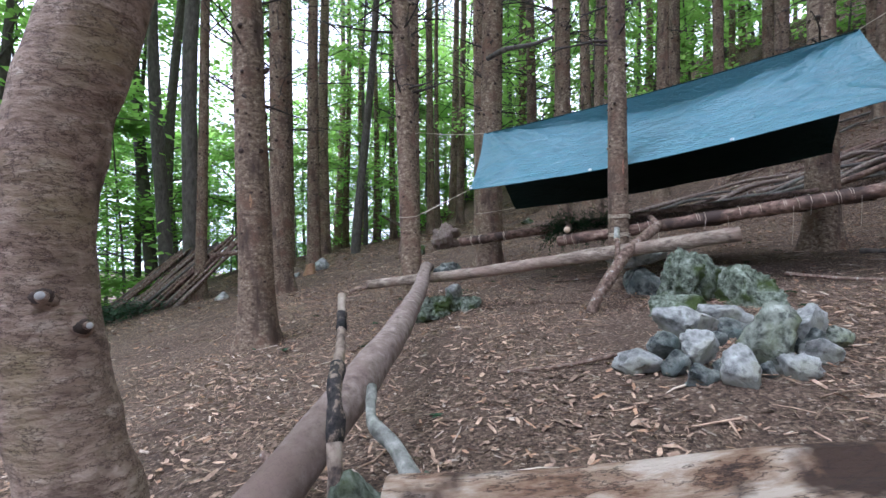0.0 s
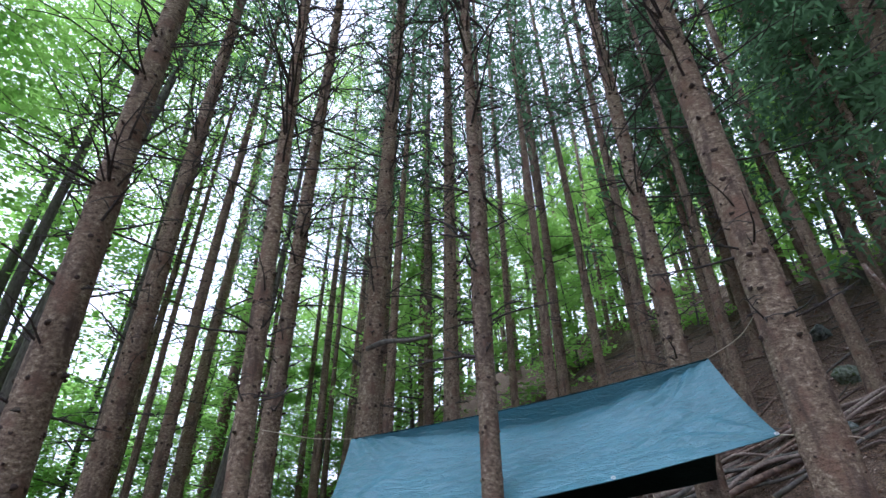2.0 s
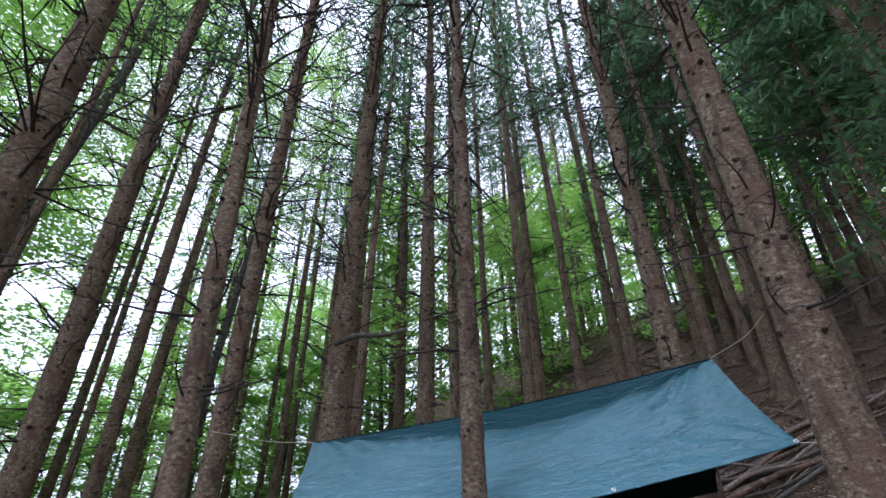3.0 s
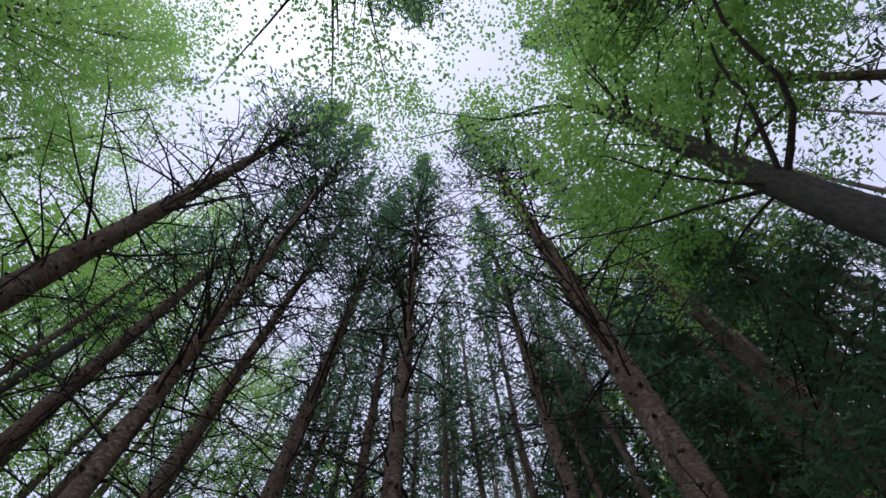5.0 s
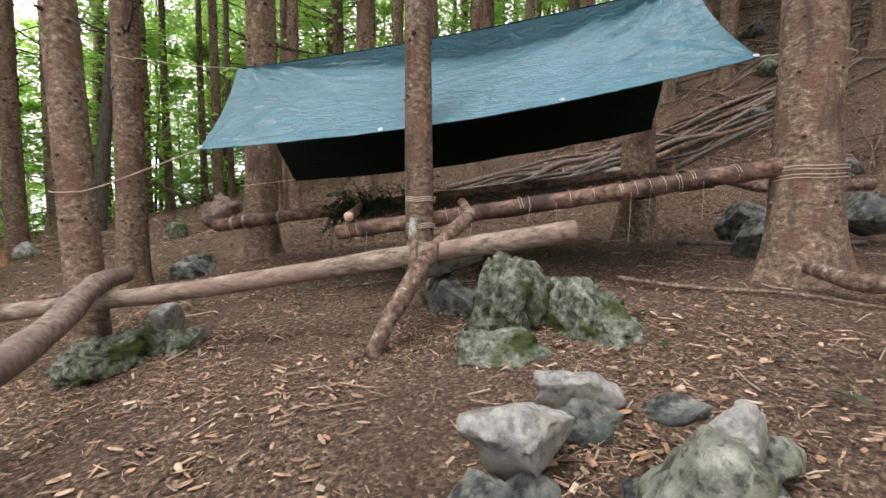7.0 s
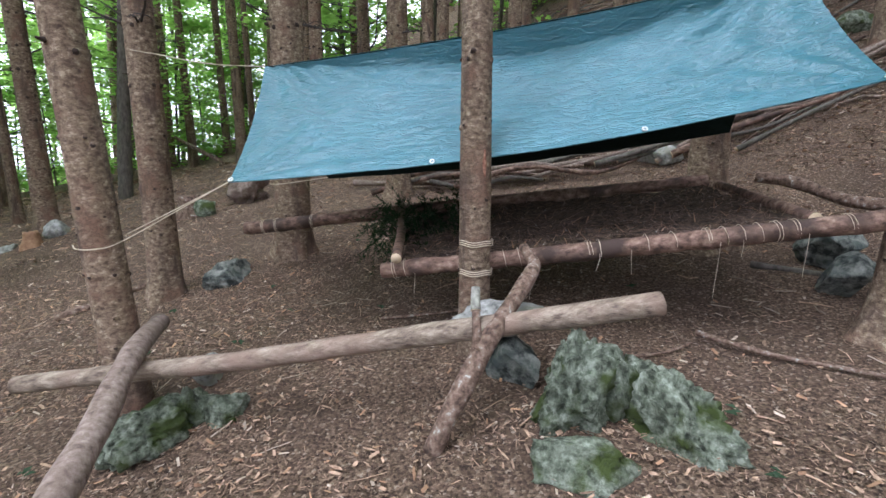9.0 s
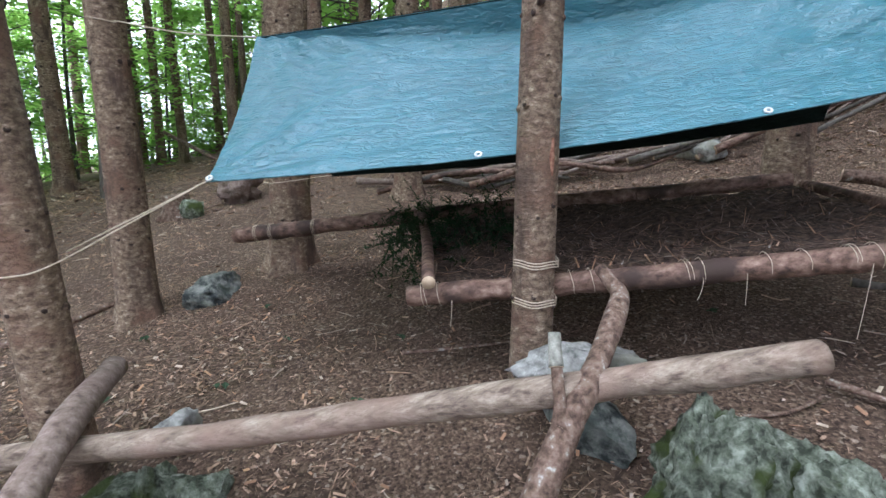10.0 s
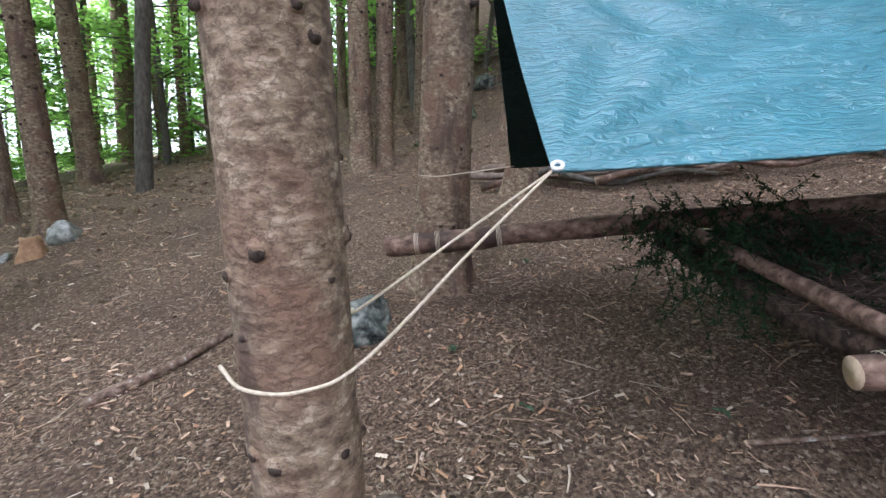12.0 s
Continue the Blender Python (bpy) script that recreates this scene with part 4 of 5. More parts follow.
def bedding():
    """Springy layer of needles and twigs laid across the poles."""
    b = Builder()
    rnd = random.Random(21)
    A, B, C, D = Vector((1.24, 4.82, 0.835)), Vector((3.38, 3.72, 1.15)), Vector((1.53, 6.0, 0.97)), Vector((3.82, 4.95, 1.27))
    nu, nv = 90, 50

    def top(u, v):
        p = A.lerp(B, u).lerp(C.lerp(D, u), v)
        p.z += -0.05 * math.sin(math.pi * v) * math.sin(math.pi * u) + 0.03 * noise.noise(p * 4) + 0.02 * noise.noise(p * 13)
        return p
    for layer, dz in ((0, 0.02), (1, -0.05)):
        for j in range(nv + 1):
            for i in range(nu + 1):
                p = top(i / nu, j / nv)
                b.v.append((p.x, p.y, p.z + dz))
    s = (nu + 1) * (nv + 1)
    for j in range(nv):
        for i in range(nu):
            a = j * (nu + 1) + i
            b.face((a, a + 1, a + nu + 2, a + nu + 1))
            b.face((s + a, s + a + nu + 1, s + a + nu + 2, s + a + 1))
    for j in range(nv):
        for i in (0, nu):
            a = j * (nu + 1) + i
            b.face((a, a + nu + 1, s + a + nu + 1, s + a))
    for i in range(nu):
        for j in (0, nv):
            a = j * (nu + 1) + i
            b.face((a, s + a, s + a + 1, a + 1))
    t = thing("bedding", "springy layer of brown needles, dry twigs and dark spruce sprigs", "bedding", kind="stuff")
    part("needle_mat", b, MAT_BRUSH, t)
    b = Builder()
    for i in range(1900):
        p = top(rnd.uniform(0, 1), rnd.uniform(-0.03, 1)) + Vector((0, 0, rnd.uniform(0.02, 0.05)))
        d = Vector((rnd.uniform(-1, 1), rnd.uniform(-1, 1), rnd.uniform(-0.25, 0.3))).normalized() * rnd.uniform(0.02, 0.09)
        w = d.cross(Vector((0, 0, 1))).normalized() * rnd.uniform(0.0012, 0.005)
        b.poly((p - d - w, p + d - w * 0.4, p + d + w * 0.4, p - d + w), rnd.choice((0, 0, 0, 0, 0, 0, 1, 1, 2)))
    part("dry_stalks", b, [LICHEN_WOOD, ORANGE_LITTER, LITTER], t, smooth=False)
    b = Builder()
    for i in range(250):
        if i < 190:
            p = top(rnd.uniform(-0.05, 0.26), rnd.uniform(0.4, 1.06)) + Vector((0, 0, rnd.uniform(0.0, 0.17)))
        else:
            p = top(rnd.uniform(-0.08, 0.05), rnd.uniform(0.2, 1.0)) + Vector((0, 0, rnd.uniform(-0.04, 0.1)))
        d = Vector((rnd.uniform(-1, 0.6), rnd.uniform(-1, 0.6), rnd.uniform(-1.1, 0.5))).normalized()
        ln = rnd.uniform(0.1, 0.28)
        b.tube([p, p + d * ln], [0.003, 0.001], 3)
        for k in range(26):
            q = p + d * ln * rnd.random()
            e = (d * 0.6 + Vector((rnd.uniform(-1, 1), rnd.uniform(-1, 1), rnd.uniform(-1, 1)))).normalized() * rnd.uniform(0.02, 0.04)
            w = e.cross(Vector((rnd.uniform(-1, 1), 0.3, rnd.uniform(-1, 1)))).normalized() * 0.0045
            b.poly((q, q + e * 0.5 + w, q + e, q + e * 0.5 - w))
    part("spruce_sprigs", b, SPRIG, t, "dark green spruce sprigs", smooth=False)


bedding()

# bench log, its forked prop and the barked log laid across it
pole("bench_log", [(-0.72, 4.66, 0.37), (0.3, 4.32, 0.50), (1.3, 3.98, 0.665), (2.27, 3.645, 0.82)], 0.043, 0.06, PEELED, "long peeled log used as a bench, grey and weathered", "log", n=90, sides=24, seed=6, wobble=0.16, freq=9, grain=0.5)
pole("bark_log", [(-0.52, 0.78, -0.06), (-0.39, 1.15, 0.07), (-0.25, 1.84, 0.225), (-0.2, 2.5, 0.29), (-0.165, 3.8, 0.40), (-0.15, 4.42, 0.53), (-0.14, 4.98, 0.535)], 0.076, 0.052, BARK_LOG, "long crooked log with smooth brown bark resting on the bench log", "log", n=60, sides=22, seed=7, wobble=0.16, freq=5)

prop = thing("forked_prop", "forked lichen-covered branch propping up the bench log", "branch")
pole("stem", [(1.17, 3.74, 0.20), (1.24, 3.74, 0.36), (1.35, 3.79, 0.5), (1.45, 3.84, 0.63)], 0.05, 0.046, LICHEN_WOOD, "", parent=prop, n=22, seed=8, wobble=0.3)
pole("right_prong", [(1.42, 3.83, 0.60), (1.54, 3.88, 0.72), (1.72, 4.02, 0.83), (1.875, 4.165, 0.915), (1.89, 4.25, 0.955), (1.885, 4.32, 1.0)], 0.046, 0.03, LICHEN_WOOD, "", parent=prop, n=26, seed=9, wobble=0.3)
pole("left_prong", [(1.40, 3.83, 0.60), (1.415, 3.85, 0.68), (1.43, 3.9, 0.77), (1.45, 3.96, 0.875)], 0.026, 0.022, LICHEN_WOOD, "", parent=prop, n=16, seed=10, wobble=0.2)
pole("peeled_tip", [(1.43, 3.905, 0.785), (1.44, 3.935, 0.83), (1.452, 3.963, 0.882)], 0.027, 0.023, GREY_WOOD, "pale barkless prong tip", parent=prop, n=8, seed=17, wobble=0.2)

# rotten trunk lying across the foreground
pole("rotten_log", [(-0.06, 0.84, 0.115), (0.3, 0.78, 0.14), (0.85, 0.72, 0.2), (1.6, 0.66, 0.3), (2.3, 0.62, 0.38)], 0.125, 0.2, ROTTEN, "thick rotten barkless trunk with orange and grey wood", "log", n=90, sides=56, seed=11, wobble=0.3, freq=14, grain=0.14)
stick = thing("charred_stick", "upright broken stick with charred black patches", "stick", at=(0, 0, 0))
pole("stem", [(-0.20, 1.02, -0.05), (-0.215, 1.08, 0.14), (-0.235, 1.16, 0.31), (-0.255, 1.32, 0.42), (-0.275, 1.42, 0.535)], 0.021, 0.011, CHARRED, "", parent=stick, n=26, sides=12, seed=12, wobble=0.3, freq=20)
pole("charred_band", [(-0.222, 1.11, 0.215), (-0.236, 1.165, 0.315), (-0.246, 1.24, 0.365)], 0.0215, 0.019, CHAR, "charred black band", parent=stick, n=10, sides=12, seed=13, wobble=0.4, freq=25, cap=CHAR)
pole("charred_tip", [(-0.26, 1.345, 0.44), (-0.266, 1.38, 0.485)], 0.016, 0.0145, CHAR, "charred black patch", parent=stick, n=4, sides=10, seed=15, wobble=0.4, freq=25, cap=CHAR)
pole("bleached_branch", [(0.02, 1.02, 0.05), (-0.03, 1.08, 0.12), (-0.085, 1.17, 0.18), (-0.16, 1.27, 0.215), (-0.185, 1.42, 0.26)], 0.026, 0.014, GREY_WOOD, "bleached grey crooked branch", "branch", n=26, sides=14, seed=13, wobble=0.5, freq=10)
pole("fallen_stick", [(-0.42, 1.55, -0.08), (-0.55, 1.7, -0.1), (-0.65, 1.8, -0.1)], 0.03, 0.022, LICHEN_WOOD, "short dark stick lying on the ground", "stick", sides=10, seed=14, wobble=0.4)


# ---- stones ----
def stone(x, y, z, sx, sy, sz, seed, mat, label, group="", name="stone", rough=0.16, turn=None, facets=10, level=4):
    """Irregular boulder: a sphere cut by random planes and roughened by noise at several scales."""
    rnd = random.Random(seed)
    bm = bmesh.new()
    bmesh.ops.create_icosphere(bm, subdivisions=level, radius=1)
    planes = [(Vector((rnd.uniform(-1, 1), rnd.uniform(-1, 1), rnd.uniform(-0.6, 1))).normalized(), rnd.uniform(0.5, 0.85)) for i in range(facets)]
    o = Vector((seed * 3.1, seed * 1.3, 0))
    for v in bm.verts:
        p = v.co.copy()
        for n, d in planes:
            e = p.dot(n) - d
            if e > 0:
                p -= n * e * 0.97
        k = 1 + rough * noise.noise(p * 1.6 + o) + rough * 0.5 * (0.5 - abs(noise.noise(p * 3.4 + o)) * 2) + rough * 0.3 * noise.noise(p * 9 + o) + rough * 0.14 * noise.noise(p * 19 + o)
        pit = noise.noise(p * 6.5 + o)
        k -= 0.9 * rough * max(0, pit - 0.2)
        v.co = Vector((p.x * sx, p.y * sy, p.z * sz)) * k
    me = bpy.data.meshes.new(name)
    bm.to_mesh(me)
    bm.free()
    me.materials.append(mat)
    me.polygons.foreach_set("use_smooth", [True] * len(me.polygons))
    ob = new(name, me)
    ob.matrix_basis = pose(x, y, z, rnd.uniform(-8, 8), rnd.uniform(-8, 8), turn if turn is not None else rnd.uniform(0, 360))
    return tagged(ob, label, "stone", group)


FIRE = [(0.95, 2.3, 0.139, 0.118, 0.073, 0.073, 0), (1.32, 2.55, 0.294, 0.193, 0.124, 0.124, 0), (1.2, 2.21, 0.235, 0.095, 0.086, 0.086, 0), (1.09, 2.2, 0.157, 0.066, 0.066, 0.073, 1),
        (1.13, 2.04, 0.134, 0.099, 0.062, 0.062, 1), (1.25, 1.97, 0.189, 0.086, 0.086, 0.117, 0), (1.5, 2.14, 0.299, 0.151, 0.146, 0.146, 2), (1.65, 2.75, 0.313, 0.181, 0.088, 0.088, 0),
        (1.72, 2.25, 0.337, 0.126, 0.088, 0.088, 0), (1.88, 2.25, 0.267, 0.092, 0.07, 0.07, 2), (1.7, 2.1, 0.227, 0.123, 0.078, 0.078, 0), (1.5, 2.0, 0.195, 0.088, 0.076, 0.076, 0),
        (1.4, 2.03, 0.165, 0.055, 0.044, 0.044, 1), (1.23, 2.08, 0.171, 0.045, 0.045, 0.049, 1), (1.28, 2.2, 0.277, 0.043, 0.037, 0.037, 1), (1.69, 2.4, 0.373, 0.098, 0.047, 0.047, 1),
        (1.14, 2.45, 0.21, 0.088, 0.079, 0.079, 1), (1.51, 2.3, 0.208, 0.09, 0.09, 0.101, 1), (1.29, 2.5, 0.138, 0.097, 0.097, 0.097, 1), (1.7, 2.2, 0.247, 0.096, 0.086, 0.086, 1),
        (1.55, 2.19, 0.23, 0.085, 0.075, 0.075, 1), (1.6, 2.67, 0.228, 0.143, 0.091, 0.091, 1)]
for i, (x, y, z, a, b_, c, k) in enumerate(FIRE):
    stone(x, y, z, a, b_, c, 200 + i, (STONE, GREY_STONE, PITTED_STONE)[k], ("pale pitted limestone in a ring of fireplace stones", "grey weathered stone in a ring of fireplace stones", "pitted mossy stone in a ring of fireplace stones")[k], "fireplace stones", level=4, rough=0.2, turn=(i * 37) % 50 - 25)

stone(1.82, 3.66, 0.43, 0.23, 0.155, 0.27, 31, MOSS_STONE, "large mossy limestone boulder with deep pits", name="boulder", rough=0.42, turn=10, level=5, facets=3)
stone(2.02, 3.6, 0.45, 0.2, 0.18, 0.2, 52, MOSS_STONE, "low rear block of mossy pitted limestone", name="boulder", rough=0.3, turn=0, level=4)
stone(2.15, 3.41, 0.37, 0.145, 0.31, 0.215, 32, MOSS_STONE, "long side block of pale mossy pitted limestone", name="boulder", rough=0.4, turn=6, level=5, facets=4)
stone(1.70, 3.40, 0.28, 0.26, 0.19, 0.13, 33, MOSS_STONE, "low mossy stone at the foot of a boulder", name="boulder", rough=0.22, turn=0, level=4)
stone(1.72, 4.12, 0.43, 0.25, 0.17, 0.16, 34, GREY_STONE, "dark grey stone under the bench log", rough=0.15, level=4)
stone(1.68, 4.14, 0.66, 0.25, 0.12, 0.1, 35, STONE, "flat pale stone laid behind the forked prop", rough=0.26, turn=-19, level=4, facets=4)
stone(-0.12, 4.42, 0.15, 0.21, 0.17, 0.15, 36, MOSS_STONE, "mossy pitted stone under the bench log", name="boulder", rough=0.32, turn=20, level=5)
stone(0.06, 4.52, 0.2, 0.13, 0.13, 0.13, 37, MOSS_STONE, "small mossy stone under the bench log", rough=0.3, level=4)
stone(0.25, 4.45, 0.2, 0.15, 0.12, 0.11, 38, MOSS_STONE, "rounded pitted mossy stone", rough=0.3, level=4)
stone(0.12, 4.8, 0.27, 0.14, 0.1, 0.1, 39, STONE, "pale stone behind the bench log", level=4)
stone(0.08, 6.62, 0.4, 0.27, 0.18, 0.16, 40, GREY_STONE, "blue-grey angular rock beside a spruce trunk", facets=8, level=5, rough=0.19, turn=15)
stone(-2.6, 10.3, 0.38, 0.2, 0.18, 0.2, 41, STONE, "pale stone on the forest floor", level=4)
stone(-3.1, 10.0, 0.2, 0.18, 0.12, 0.13, 42, STONE, "pale stone on the forest floor", level=3)
stone(-0.5, 9.72, 0.76, 0.2, 0.17, 0.16, 43, MOSS_STONE, "green mossy stone beside an uprooted stump", level=4)
stone(5.5, 7.35, 1.56, 0.3, 0.22, 0.17, 44, STONE, "pale rock on the slope behind the bed", level=4)
stone(4.45, 4.35, 0.88, 0.27, 0.2, 0.18, 45, GREY_STONE, "grey rock under the head of the bed", level=4)
stone(4.1, 4.0, 0.75, 0.23, 0.18, 0.17, 46, GREY_STONE, "grey rock under the head of the bed", level=4)
stone(4.95, 3.7, 0.95, 0.25, 0.2, 0.2, 47, GREY_STONE, "grey rock beside a thick trunk", level=4)
stone(-0.13, 1.0, 0.06, 0.13, 0.12, 0.16, 48, MOSS_STONE, "mossy stone beside the rotten log", level=4)
stone(0.02, 0.98, 0.05, 0.12, 0.1, 0.15, 49, MOSS_STONE, "mossy stone beside the rotten log", level=4)
stone(-3.95, 8.55, -0.1, 0.19, 0.14, 0.12, 50, STONE, "pale stone at the mouth of the debris hut", level=3)
stone(-3.65, 8.7, -0.08, 0.11, 0.1, 0.08, 51, STONE, "small pale stone at the mouth of the debris hut", level=3)

# ---- debris hut ----
hut = thing("debris_hut", "low hut of leaning poles and brush under the trees", "hut")
rnd = random.Random(14)
top_a, top_b = Vector((-3.75, 9.3, 0.95)), Vector((-5.4, 9.9, 0.55))
pole("ridge_pole", [(-3.3, 9.1, 0.75), top_a, top_b, (-6.6, 10.3, -0.4)], 0.05, 0.04, LICHEN_WOOD, "", parent=hut, seed=1)
for i in range(34):
    f = i / 33
    t0 = top_a.lerp(top_b, f) + Vector((rnd.uniform(-0.1, 0.1), 0, rnd.uniform(0.05, 0.25)))
    x, y = -4.75 - 1.9 * f + rnd.uniform(-0.1, 0.1), 8.55 + 0.3 * f + rnd.uniform(-0.12, 0.12)
    pole("hut_pole", [t0, (t0 + Vector((x, y, ground(x, y)))) / 2 + Vector((0, 0, rnd.uniform(-0.03, 0.04))), (x, y, ground(x, y))], 0.022, rnd.uniform(0.025, 0.045), rnd.choice((LICHEN_WOOD, BARK_LOG, DARK_BARK, RED_POLE)), "", parent=hut, n=6, sides=7, seed=i)
pole("entrance_pole", [(-3.3, 9.1, 0.7), (-3.6, 8.9, 0.72), (-4.3, 8.8, 0.65)], 0.05, 0.045, LICHEN_WOOD, "", parent=hut, sides=10)
pole("entrance_pole", [(-3.3, 9.1, 0.72), (-3.35, 8.9, 0.3), (-3.4, 8.8, -0.15)], 0.05, 0.05, LICHEN_WOOD, "", parent=hut, sides=10)
b = Builder()
for i in range(1500):
    f = rnd.random()
    x, y = -5.3 - 1.6 * f + rnd.gauss(0, 0.3), 8.6 + rnd.gauss(0, 0.3)
    p = Vector((x, y, ground(x, y) + abs(rnd.gauss(0, 0.12)) + 0.02))
    leaf_spray(b, rnd, p, 2, 0.05, 0.07)
part("brush", b, FERN, hut, "withered grey-green brush", smooth=False)

# ---- branches stacked on the slope behind the bed ----
rnd = random.Random(31)
for i in range(52):
    f = i / 51
    c = Vector((3.0 + 5.6 * rnd.random(), 7.9 + rnd.uniform(-0.7, 0.6), 0))
    c.y += 0.7 - 0.48 * (c.x - 4.0)
    d = Vector((1, -0.45 + rnd.uniform(-0.22, 0.22), 0)).normalized() * rnd.uniform(0.7, 1.7)
    pts = []
    for q in (-1, -0.3, 0.4, 1):
        p = c + d * q + Vector((0, rnd.uniform(-0.08, 0.08), 0))
        pts.append((p.x, p.y, ground(p.x, p.y) + 0.05 + 0.28 * rnd.random() * (1 - abs(q) * 0.4)))
    pole("fallen_branch", pts, rnd.uniform(0.025, 0.055), 0.018, rnd.choice((LICHEN_WOOD, BARK_LOG, DARK_BARK, RED_POLE, BARK_LOG)), "long dry branch in a heap on the slope", "branch", group="stacked branches", n=12, sides=8, seed=i, wobble=0.35)
pole("fallen_branch", [(4.55, 5.1, 1.36), (4.72, 4.88, 1.32), (4.8, 4.5, 1.2), (5.0, 4.2, 1.17), (5.5, 4.0, 1.2)], 0.045, 0.05, LICHEN_WOOD, "crooked dark branch beside the bed", "branch", sides=12, seed=3, wobble=0.3)

# stumps
def stump(x, y, r, h, seed, label, mat):
    t = thing("tree_stump", label, "stump", at=(x, y, ground(x, y)))
    b = Builder()
    rnd = random.Random(seed)
    sides, rows = 20, 8
    for i in range(rows + 1):
        for j in range(sides):
            a = 2 * math.pi * j / sides
            z = -0.1 + (h + 0.1) * i / rows
            rr = r * (1 + 0.7 * math.exp(-max(z, 0) / 0.08) * (0.6 + 0.4 * math.cos(4 * a + seed))) * (1 + 0.2 * noise.noise(Vector((math.cos(a) * 2, math.sin(a) * 2, z * 6 + seed))))
            b.v.append((rr * math.cos(a), rr * math.sin(a), z + (0.25 * h * noise.noise(Vector((math.cos(a), math.sin(a), seed))) if i == rows else 0)))
    for i in range(rows):
        for j in range(sides):
            a, c = i * sides + j, i * sides + (j + 1) % sides
            b.face((a, c, c + sides, a + sides))
    b.face(tuple(rows * sides + j for j in range(sides)), 0)
    part("stump_body", b, [mat], t)


stump(-2.75, 9.85, 0.09, 0.2, 3, "small orange rotten stump", ORANGE_LITTER)
root_ball = stone(0.05, 10.2, ground(0.05, 10.2) + 0.2, 0.34, 0.26, 0.3, 77, BARK_LOG, "dark uprooted stump with broken roots", name="tree_stump", rough=0.55, facets=3, level=4)
tagged(root_ball, category="stump")
stump(-0.75, 9.9, 0.16, 0.3, 5, "broken grey stump beside a mossy stone", LICHEN_WOOD)

# lone sticks on the ground
def ground_stick(points, r0, r1, mat, label, seed):
    pole("ground_stick", [(x, y, ground(x, y) + z) for x, y, z in points], r0, r1, mat, label, "stick", group="sticks on the ground", n=14, sides=8, seed=seed, wobble=0.35)


ground_stick([(2.83, 3.95, 0.06), (3.0, 3.6, 0.03), (3.3, 3.2, 0.02), (3.4, 2.8, 0.02)], 0.018, 0.008, LICHEN_WOOD, "long crooked stick on the ground", 1)
ground_stick([(2.35, 3.95, 0.02), (2.55, 3.9, 0.02), (2.75, 3.9, 0.03)], 0.009, 0.007, LICHEN_WOOD, "short pale stick on the ground", 2)
ground_stick([(0.3, 2.55, 0.02), (0.65, 2.5, 0.015), (0.98, 2.53, 0.04)], 0.008, 0.012, LICHEN_WOOD, "thin stick beside the fireplace", 3)
ground_stick([(1.75, 1.78, 0.02), (1.95, 1.83, 0.025), (2.3, 1.9, 0.02)], 0.026, 0.022, BARK_LOG, "short dark log beside the fireplace", 4)
ground_stick([(-1.3, 6.6, 0.02), (-0.9, 6.75, 0.03), (-0.6, 7.0, 0.02)], 0.035, 0.025, LICHEN_WOOD, "grey broken stick on the ground", 5)
pole("wooden_post", [(-2.42, 3.38, ground(-2.42, 3.38) - 0.1), (-2.4, 3.38, -0.2), (-2.4, 3.39, 0.03)], 0.055, 0.045, LICHEN_WOOD, "short upright weathered post in the ground", "post", n=10, sides=14, seed=33, wobble=0.3)
pole("leaning_stick", [(-2.36, 3.36, 0.075), (-2.55, 3.3, 0.0), (-3.1, 3.15, -0.28), (-3.4, 3.1, ground(-3.4, 3.1))], 0.026, 0.022, GREY_WOOD, "pale stick leaning on a short post", "stick", n=12, sides=10, seed=34, wobble=0.3)
ground_stick([(4.0, 4.6, 0.02), (4.4, 4.1, 0.02), (4.9, 3.7, 0.03)], 0.03, 0.02, DARK_BARK, "dark stick lying beside the bed", 7)
ground_stick([(1.2, 5.1, 0.01), (1.6, 4.95, 0.01), (1.9, 4.9, 0.01)], 0.01, 0.008, LICHEN_WOOD, "thin stick under the bed", 8)
ground_stick([(-2.2, 17.0, 0.9), (-1.6, 16.6, 0.5), (-0.9, 16.0, 0.05)], 0.06, 0.04, LICHEN_WOOD, "dead grey branch leaning on a trunk", 9)

pole("tree_root", [(3.55, 3.25, 0.62), (3.5, 2.95, 0.56), (3.8, 2.75, 0.58), (4.3, 2.6, 0.66), (4.9, 2.3, 0.72)], 0.05, 0.03, LICHEN_WOOD, "long surface root beside the thick trunk", "root", sides=10, seed=21, wobble=0.3)
pole("leaning_branch", [(4.55, 3.2, 3.2), (4.75, 3.12, 2.5), (4.95, 3.0, 1.75), (5.15, 2.9, 0.95)], 0.018, 0.03, LICHEN_WOOD, "dead branch leaning against the slope", "branch", sides=8, seed=22, wobble=0.3)
# branch hooked into a forked trunk above the shelter
pole("hooked_branch", [(0.62, 6.70, 3.42), (0.85, 6.45, 3.45), (1.15, 6.15, 3.38), (1.38, 5.95, 3.39)], 0.036, 0.022, DARK_BARK, "broken branch hooked on a spruce trunk", "branch", sides=10, seed=15, wobble=0.3)

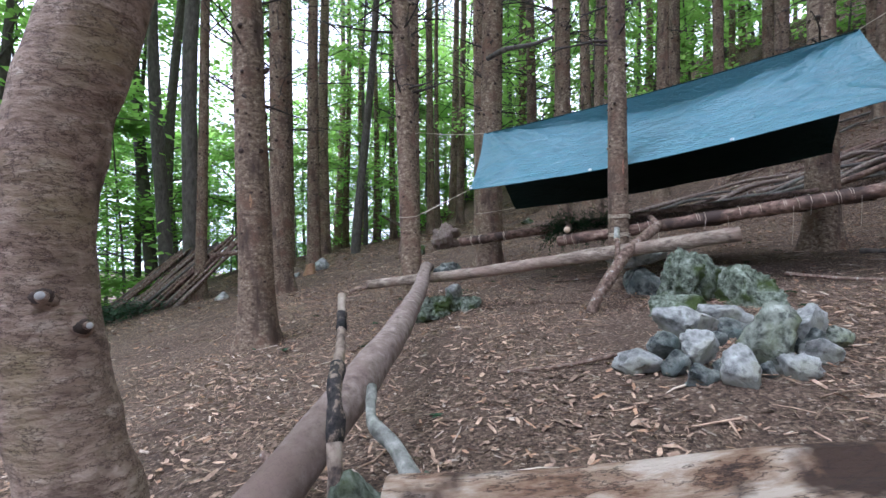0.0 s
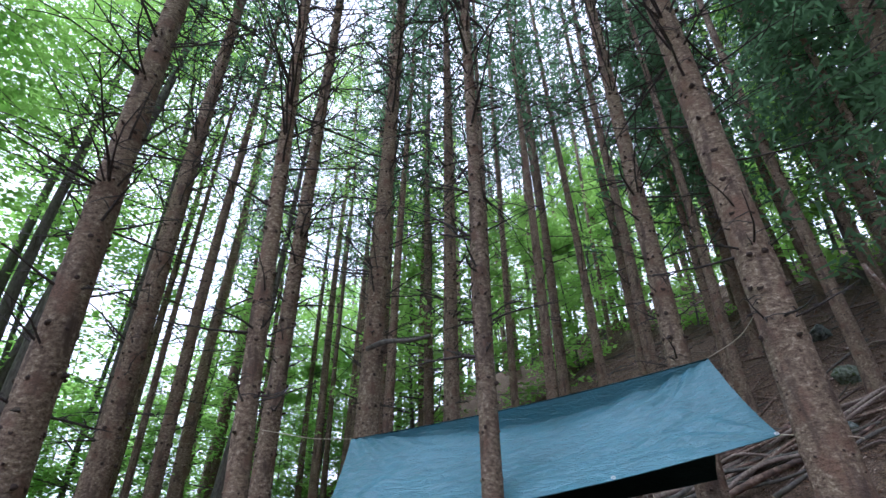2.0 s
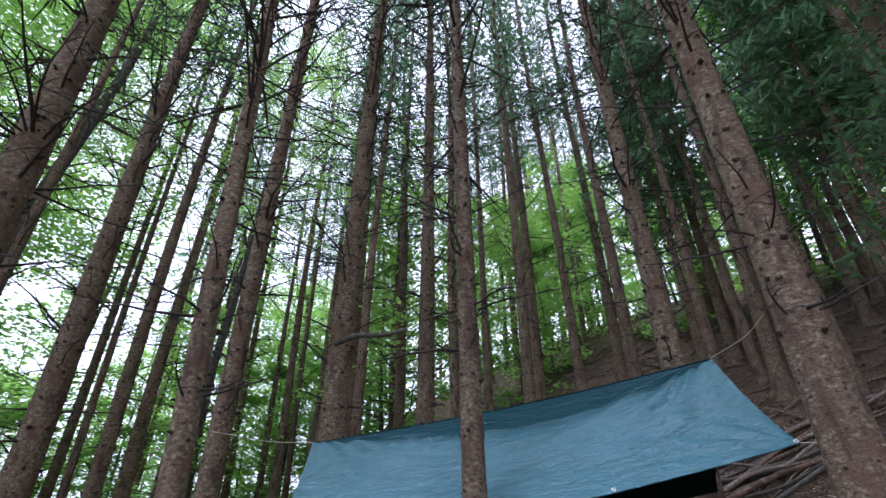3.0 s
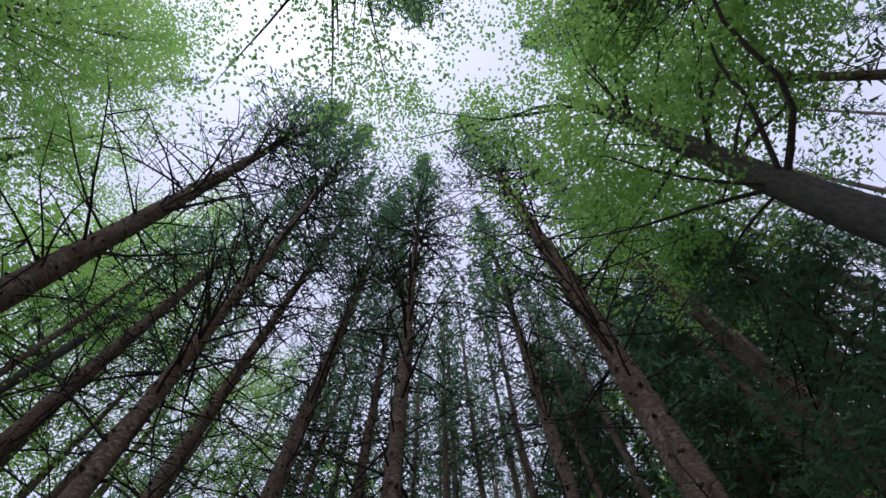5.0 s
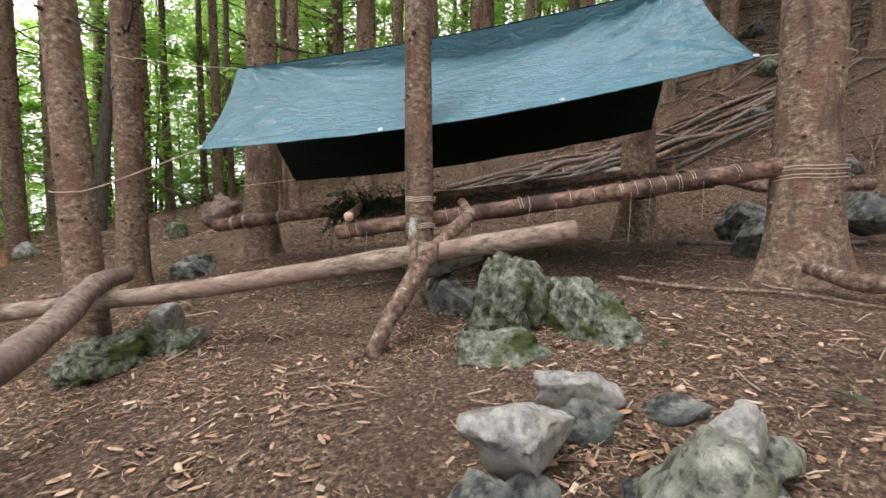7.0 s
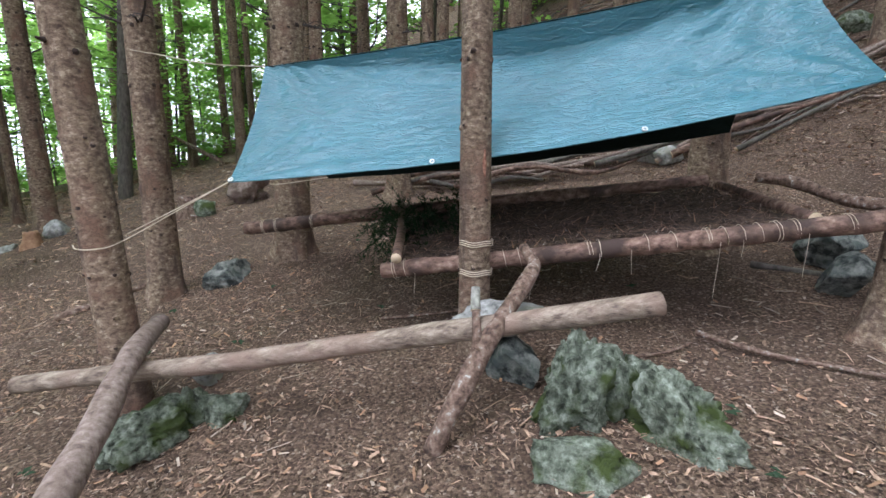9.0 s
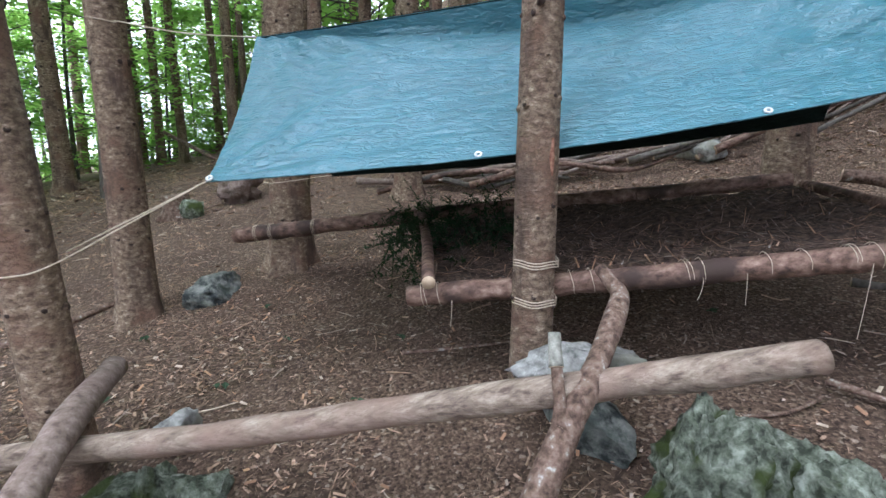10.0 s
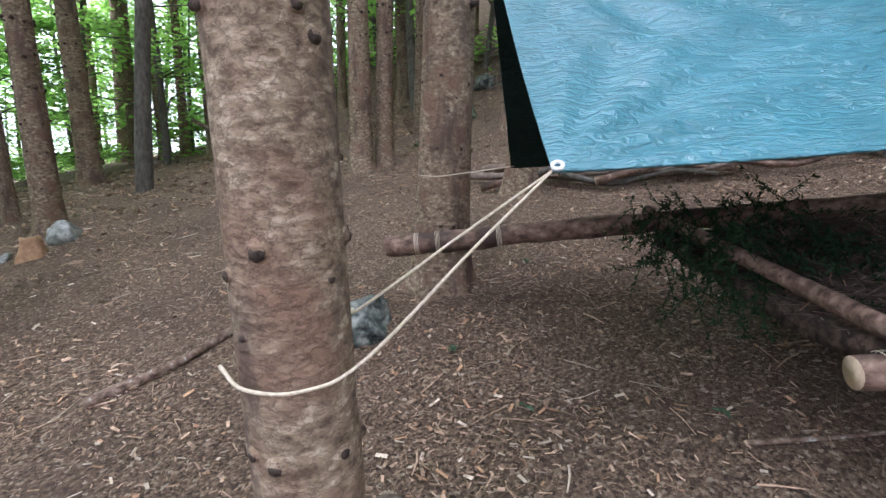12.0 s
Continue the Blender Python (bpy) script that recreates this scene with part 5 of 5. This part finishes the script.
# ---- litter ----
def litter():
    rnd = random.Random(99)
    b = Builder()
    for i in range(270000):
        if i < 140000:
            x, y = rnd.uniform(-3.2, 4.2), rnd.uniform(0.3, 7.8)
            if rnd.random() > min(x + 3.2, 4.2 - x, y - 0.3, 7.8 - y) / 1.5:
                continue
        else:
            x, y = rnd.uniform(-6, 12) if i % 2 else rnd.uniform(3, 13), rnd.uniform(0, 15)
        if i >= 200000:
            x, y = rnd.uniform(-6, 3), rnd.uniform(6.5, 17)
        if i >= 240000:
            x, y = rnd.uniform(3.5, 8.5), rnd.uniform(4.8, 9.2)
        near = math.hypot(x - 0.5, y - 3.5)
        # thinner litter under the bed: darker bare soil stands in for its shade
        if 0.9 < x < 3.9 and 4.2 < y + 0.45 * (x - 1) < 6.3 and rnd.random() < 0.6:
            continue
        # churned dark soil beside the barked log
        if ((x - 0.25) / 0.6) ** 2 + ((y - 2.5) / 1.2) ** 2 < 1 and rnd.random() < 0.6:
            continue
        if noise.noise(Vector((x * 1.4, y * 1.4, 5))) + 0.5 * noise.noise(Vector((x * 4, y * 4, 8))) < rnd.uniform(-0.5, 0.1):
            continue
        z = ground(x, y) + rnd.uniform(0.004, 0.02)
        a = rnd.uniform(0, 6.283)
        roll = rnd.random()
        grow = 1 + max(0, near - 3.5) * 0.18
        if roll < 0.9:
            ln, w = rnd.choice((0.5, 0.7, 1, 1.6)) * rnd.uniform(0.006, 0.016) * grow, rnd.uniform(0.0009, 0.0034) * grow
        else:
            ln, w = rnd.uniform(0.008, 0.026) * grow, rnd.uniform(0.005, 0.012) * grow
        d = Vector((math.cos(a), math.sin(a), rnd.uniform(-0.45, 0.45))) * ln
        s = Vector((-math.sin(a), math.cos(a), rnd.uniform(-0.5, 0.5))) * w
        p = Vector((x, y, z))
        kind = 0 if roll < 0.84 else 1 if roll < 0.865 else 0 if roll < 0.93 else 2 if roll < 0.955 else 0 if roll < 0.985 else 1
        up = Vector((0, 0, ln * rnd.uniform(0.0, 0.2)))
        k = len(b.v)
        b.v.extend(tuple(q) for q in (p - d - s * 0.8, p + d - s * 0.5, p + d * 0.9 + s * 0.7 + up, p - d + s * 0.6 + up))
        b.face((k, k + 1, k + 2, k + 3), kind)
    for i in range(3600):
        x, y = rnd.uniform(-3.4, 1.0) if i % 3 else rnd.uniform(-2.5, 3.0), rnd.uniform(1.0, 3.9)
        if noise.noise(Vector((x * 0.9, y * 0.9, 12))) < rnd.uniform(-0.35, 0.3):
            continue
        a, ln, w = rnd.uniform(0, 6.283), rnd.uniform(0.012, 0.034), rnd.uniform(0.004, 0.011)
        p = Vector((x, y, ground(x, y) + rnd.uniform(0.008, 0.022)))
        d = Vector((math.cos(a), math.sin(a), rnd.uniform(-0.35, 0.35))) * ln
        e = Vector((-math.sin(a), math.cos(a), rnd.uniform(-0.5, 0.5))) * w
        k = len(b.v)
        b.v.extend(tuple(q) for q in (p - d - e * 0.6, p - d * 0.2 - e, p + d - e * 0.5, p + d * 0.9 + e * 0.7, p + e, p - d + e * 0.4))
        b.face((k, k + 1, k + 2, k + 3, k + 4, k + 5), 0 if rnd.random() < 0.93 else 2)
    tagged(part("leaf_litter", b, [LITTER, PALE_LITTER, ORANGE_LITTER], smooth=False), "scattered wood chips, twigs and dry brown leaves", "litter", kind="stuff")
    b = Builder()
    for i in range(1700):
        x, y = rnd.uniform(-4, 6), rnd.uniform(0.6, 13)
        a, ln = rnd.uniform(0, 6.283), rnd.uniform(0.05, 0.2)
        pts = []
        for q in (-0.5, 0, 0.5):
            xx, yy = x + math.cos(a) * ln * q + rnd.uniform(-0.01, 0.01), y + math.sin(a) * ln * q + rnd.uniform(-0.01, 0.01)
            pts.append((xx, yy, ground(xx, yy) + rnd.uniform(0.006, 0.02)))
        w = rnd.choice((0.6, 0.8, 1.0, 1.6))
        b.tube(pts, [0.0032 * w, 0.0028 * w, 0.0015 * w], 4, rnd.choice((0, 0, 0, 1)))
    tagged(part("fallen_twigs", b, [LITTER, PALE_LITTER]), "thin dry twigs scattered over the ground", "twigs", kind="stuff")

    b = Builder()
    for i in range(800):
        x, y = rnd.uniform(4.2, 14), rnd.uniform(1.0, 16)
        if 0.85 * x + 0.35 * y < 8.2:
            continue
        a, ln = rnd.gauss(2.7, 0.6), rnd.uniform(0.4, 1.9)
        pts, w = [], rnd.uniform(0.008, 0.03)
        for q in (-0.5, -0.15, 0.2, 0.5):
            xx, yy = x + math.cos(a) * ln * q + rnd.uniform(-0.05, 0.05), y + math.sin(a) * ln * q + rnd.uniform(-0.05, 0.05)
            pts.append((xx, yy, ground(xx, yy) + rnd.uniform(0.01, 0.1)))
        b.tube(pts, [w, w * 0.9, w * 0.7, w * 0.4], 5, rnd.choice((0, 0, 1, 2)))
    tagged(part("slope_deadwood", b, [LICHEN_WOOD, DARK_BARK, BARK_LOG]), "dead branches strewn over the hillside", "branches", kind="stuff")

    b = Builder()
    for x, y in [(0.25, 5.2), (1.25, 5.25), (0.9, 4.75), (0.6, 5.6), (-0.5, 5.4)] + [(rnd.uniform(-2, 4), rnd.uniform(2, 7)) for i in range(22)]:
        for q in range(3):
            a, s = rnd.uniform(0, 6.283), rnd.uniform(0.02, 0.04)
            p = Vector((x + rnd.uniform(-0.03, 0.03), y + rnd.uniform(-0.03, 0.03), ground(x, y) + 0.03))
            e, w = Vector((math.cos(a), math.sin(a), 0.2)) * s, Vector((-math.sin(a), math.cos(a), 0.1)) * s * 0.55
            b.poly((p - e, p + w + Vector((0, 0, 0.008)), p + e, p - w + Vector((0, 0, 0.008))))
    tagged(part("green_leaves", b, FERN, smooth=False), "withered grey-green leaves fallen on the ground", "leaves", kind="stuff")


litter()
for i, (x, y, s) in enumerate(((7.8, 6.9, 0.3), (9.2, 7.4, 0.35), (6.9, 5.0, 0.22), (8.6, 4.4, 0.28), (10.4, 8.8, 0.4), (3.3, 13.2, 0.3), (4.2, 14.5, 0.4), (2.2, 12.6, 0.2), (7.2, 9.5, 0.3))):
    stone(x, y, ground(x, y) + 0.2 * s, s, s * 0.8, s * 0.6, 400 + i, (GREY_STONE, MOSS_STONE)[i % 2], "mossy grey rock half sunk in the hillside", "hillside rocks", level=3, rough=0.25)
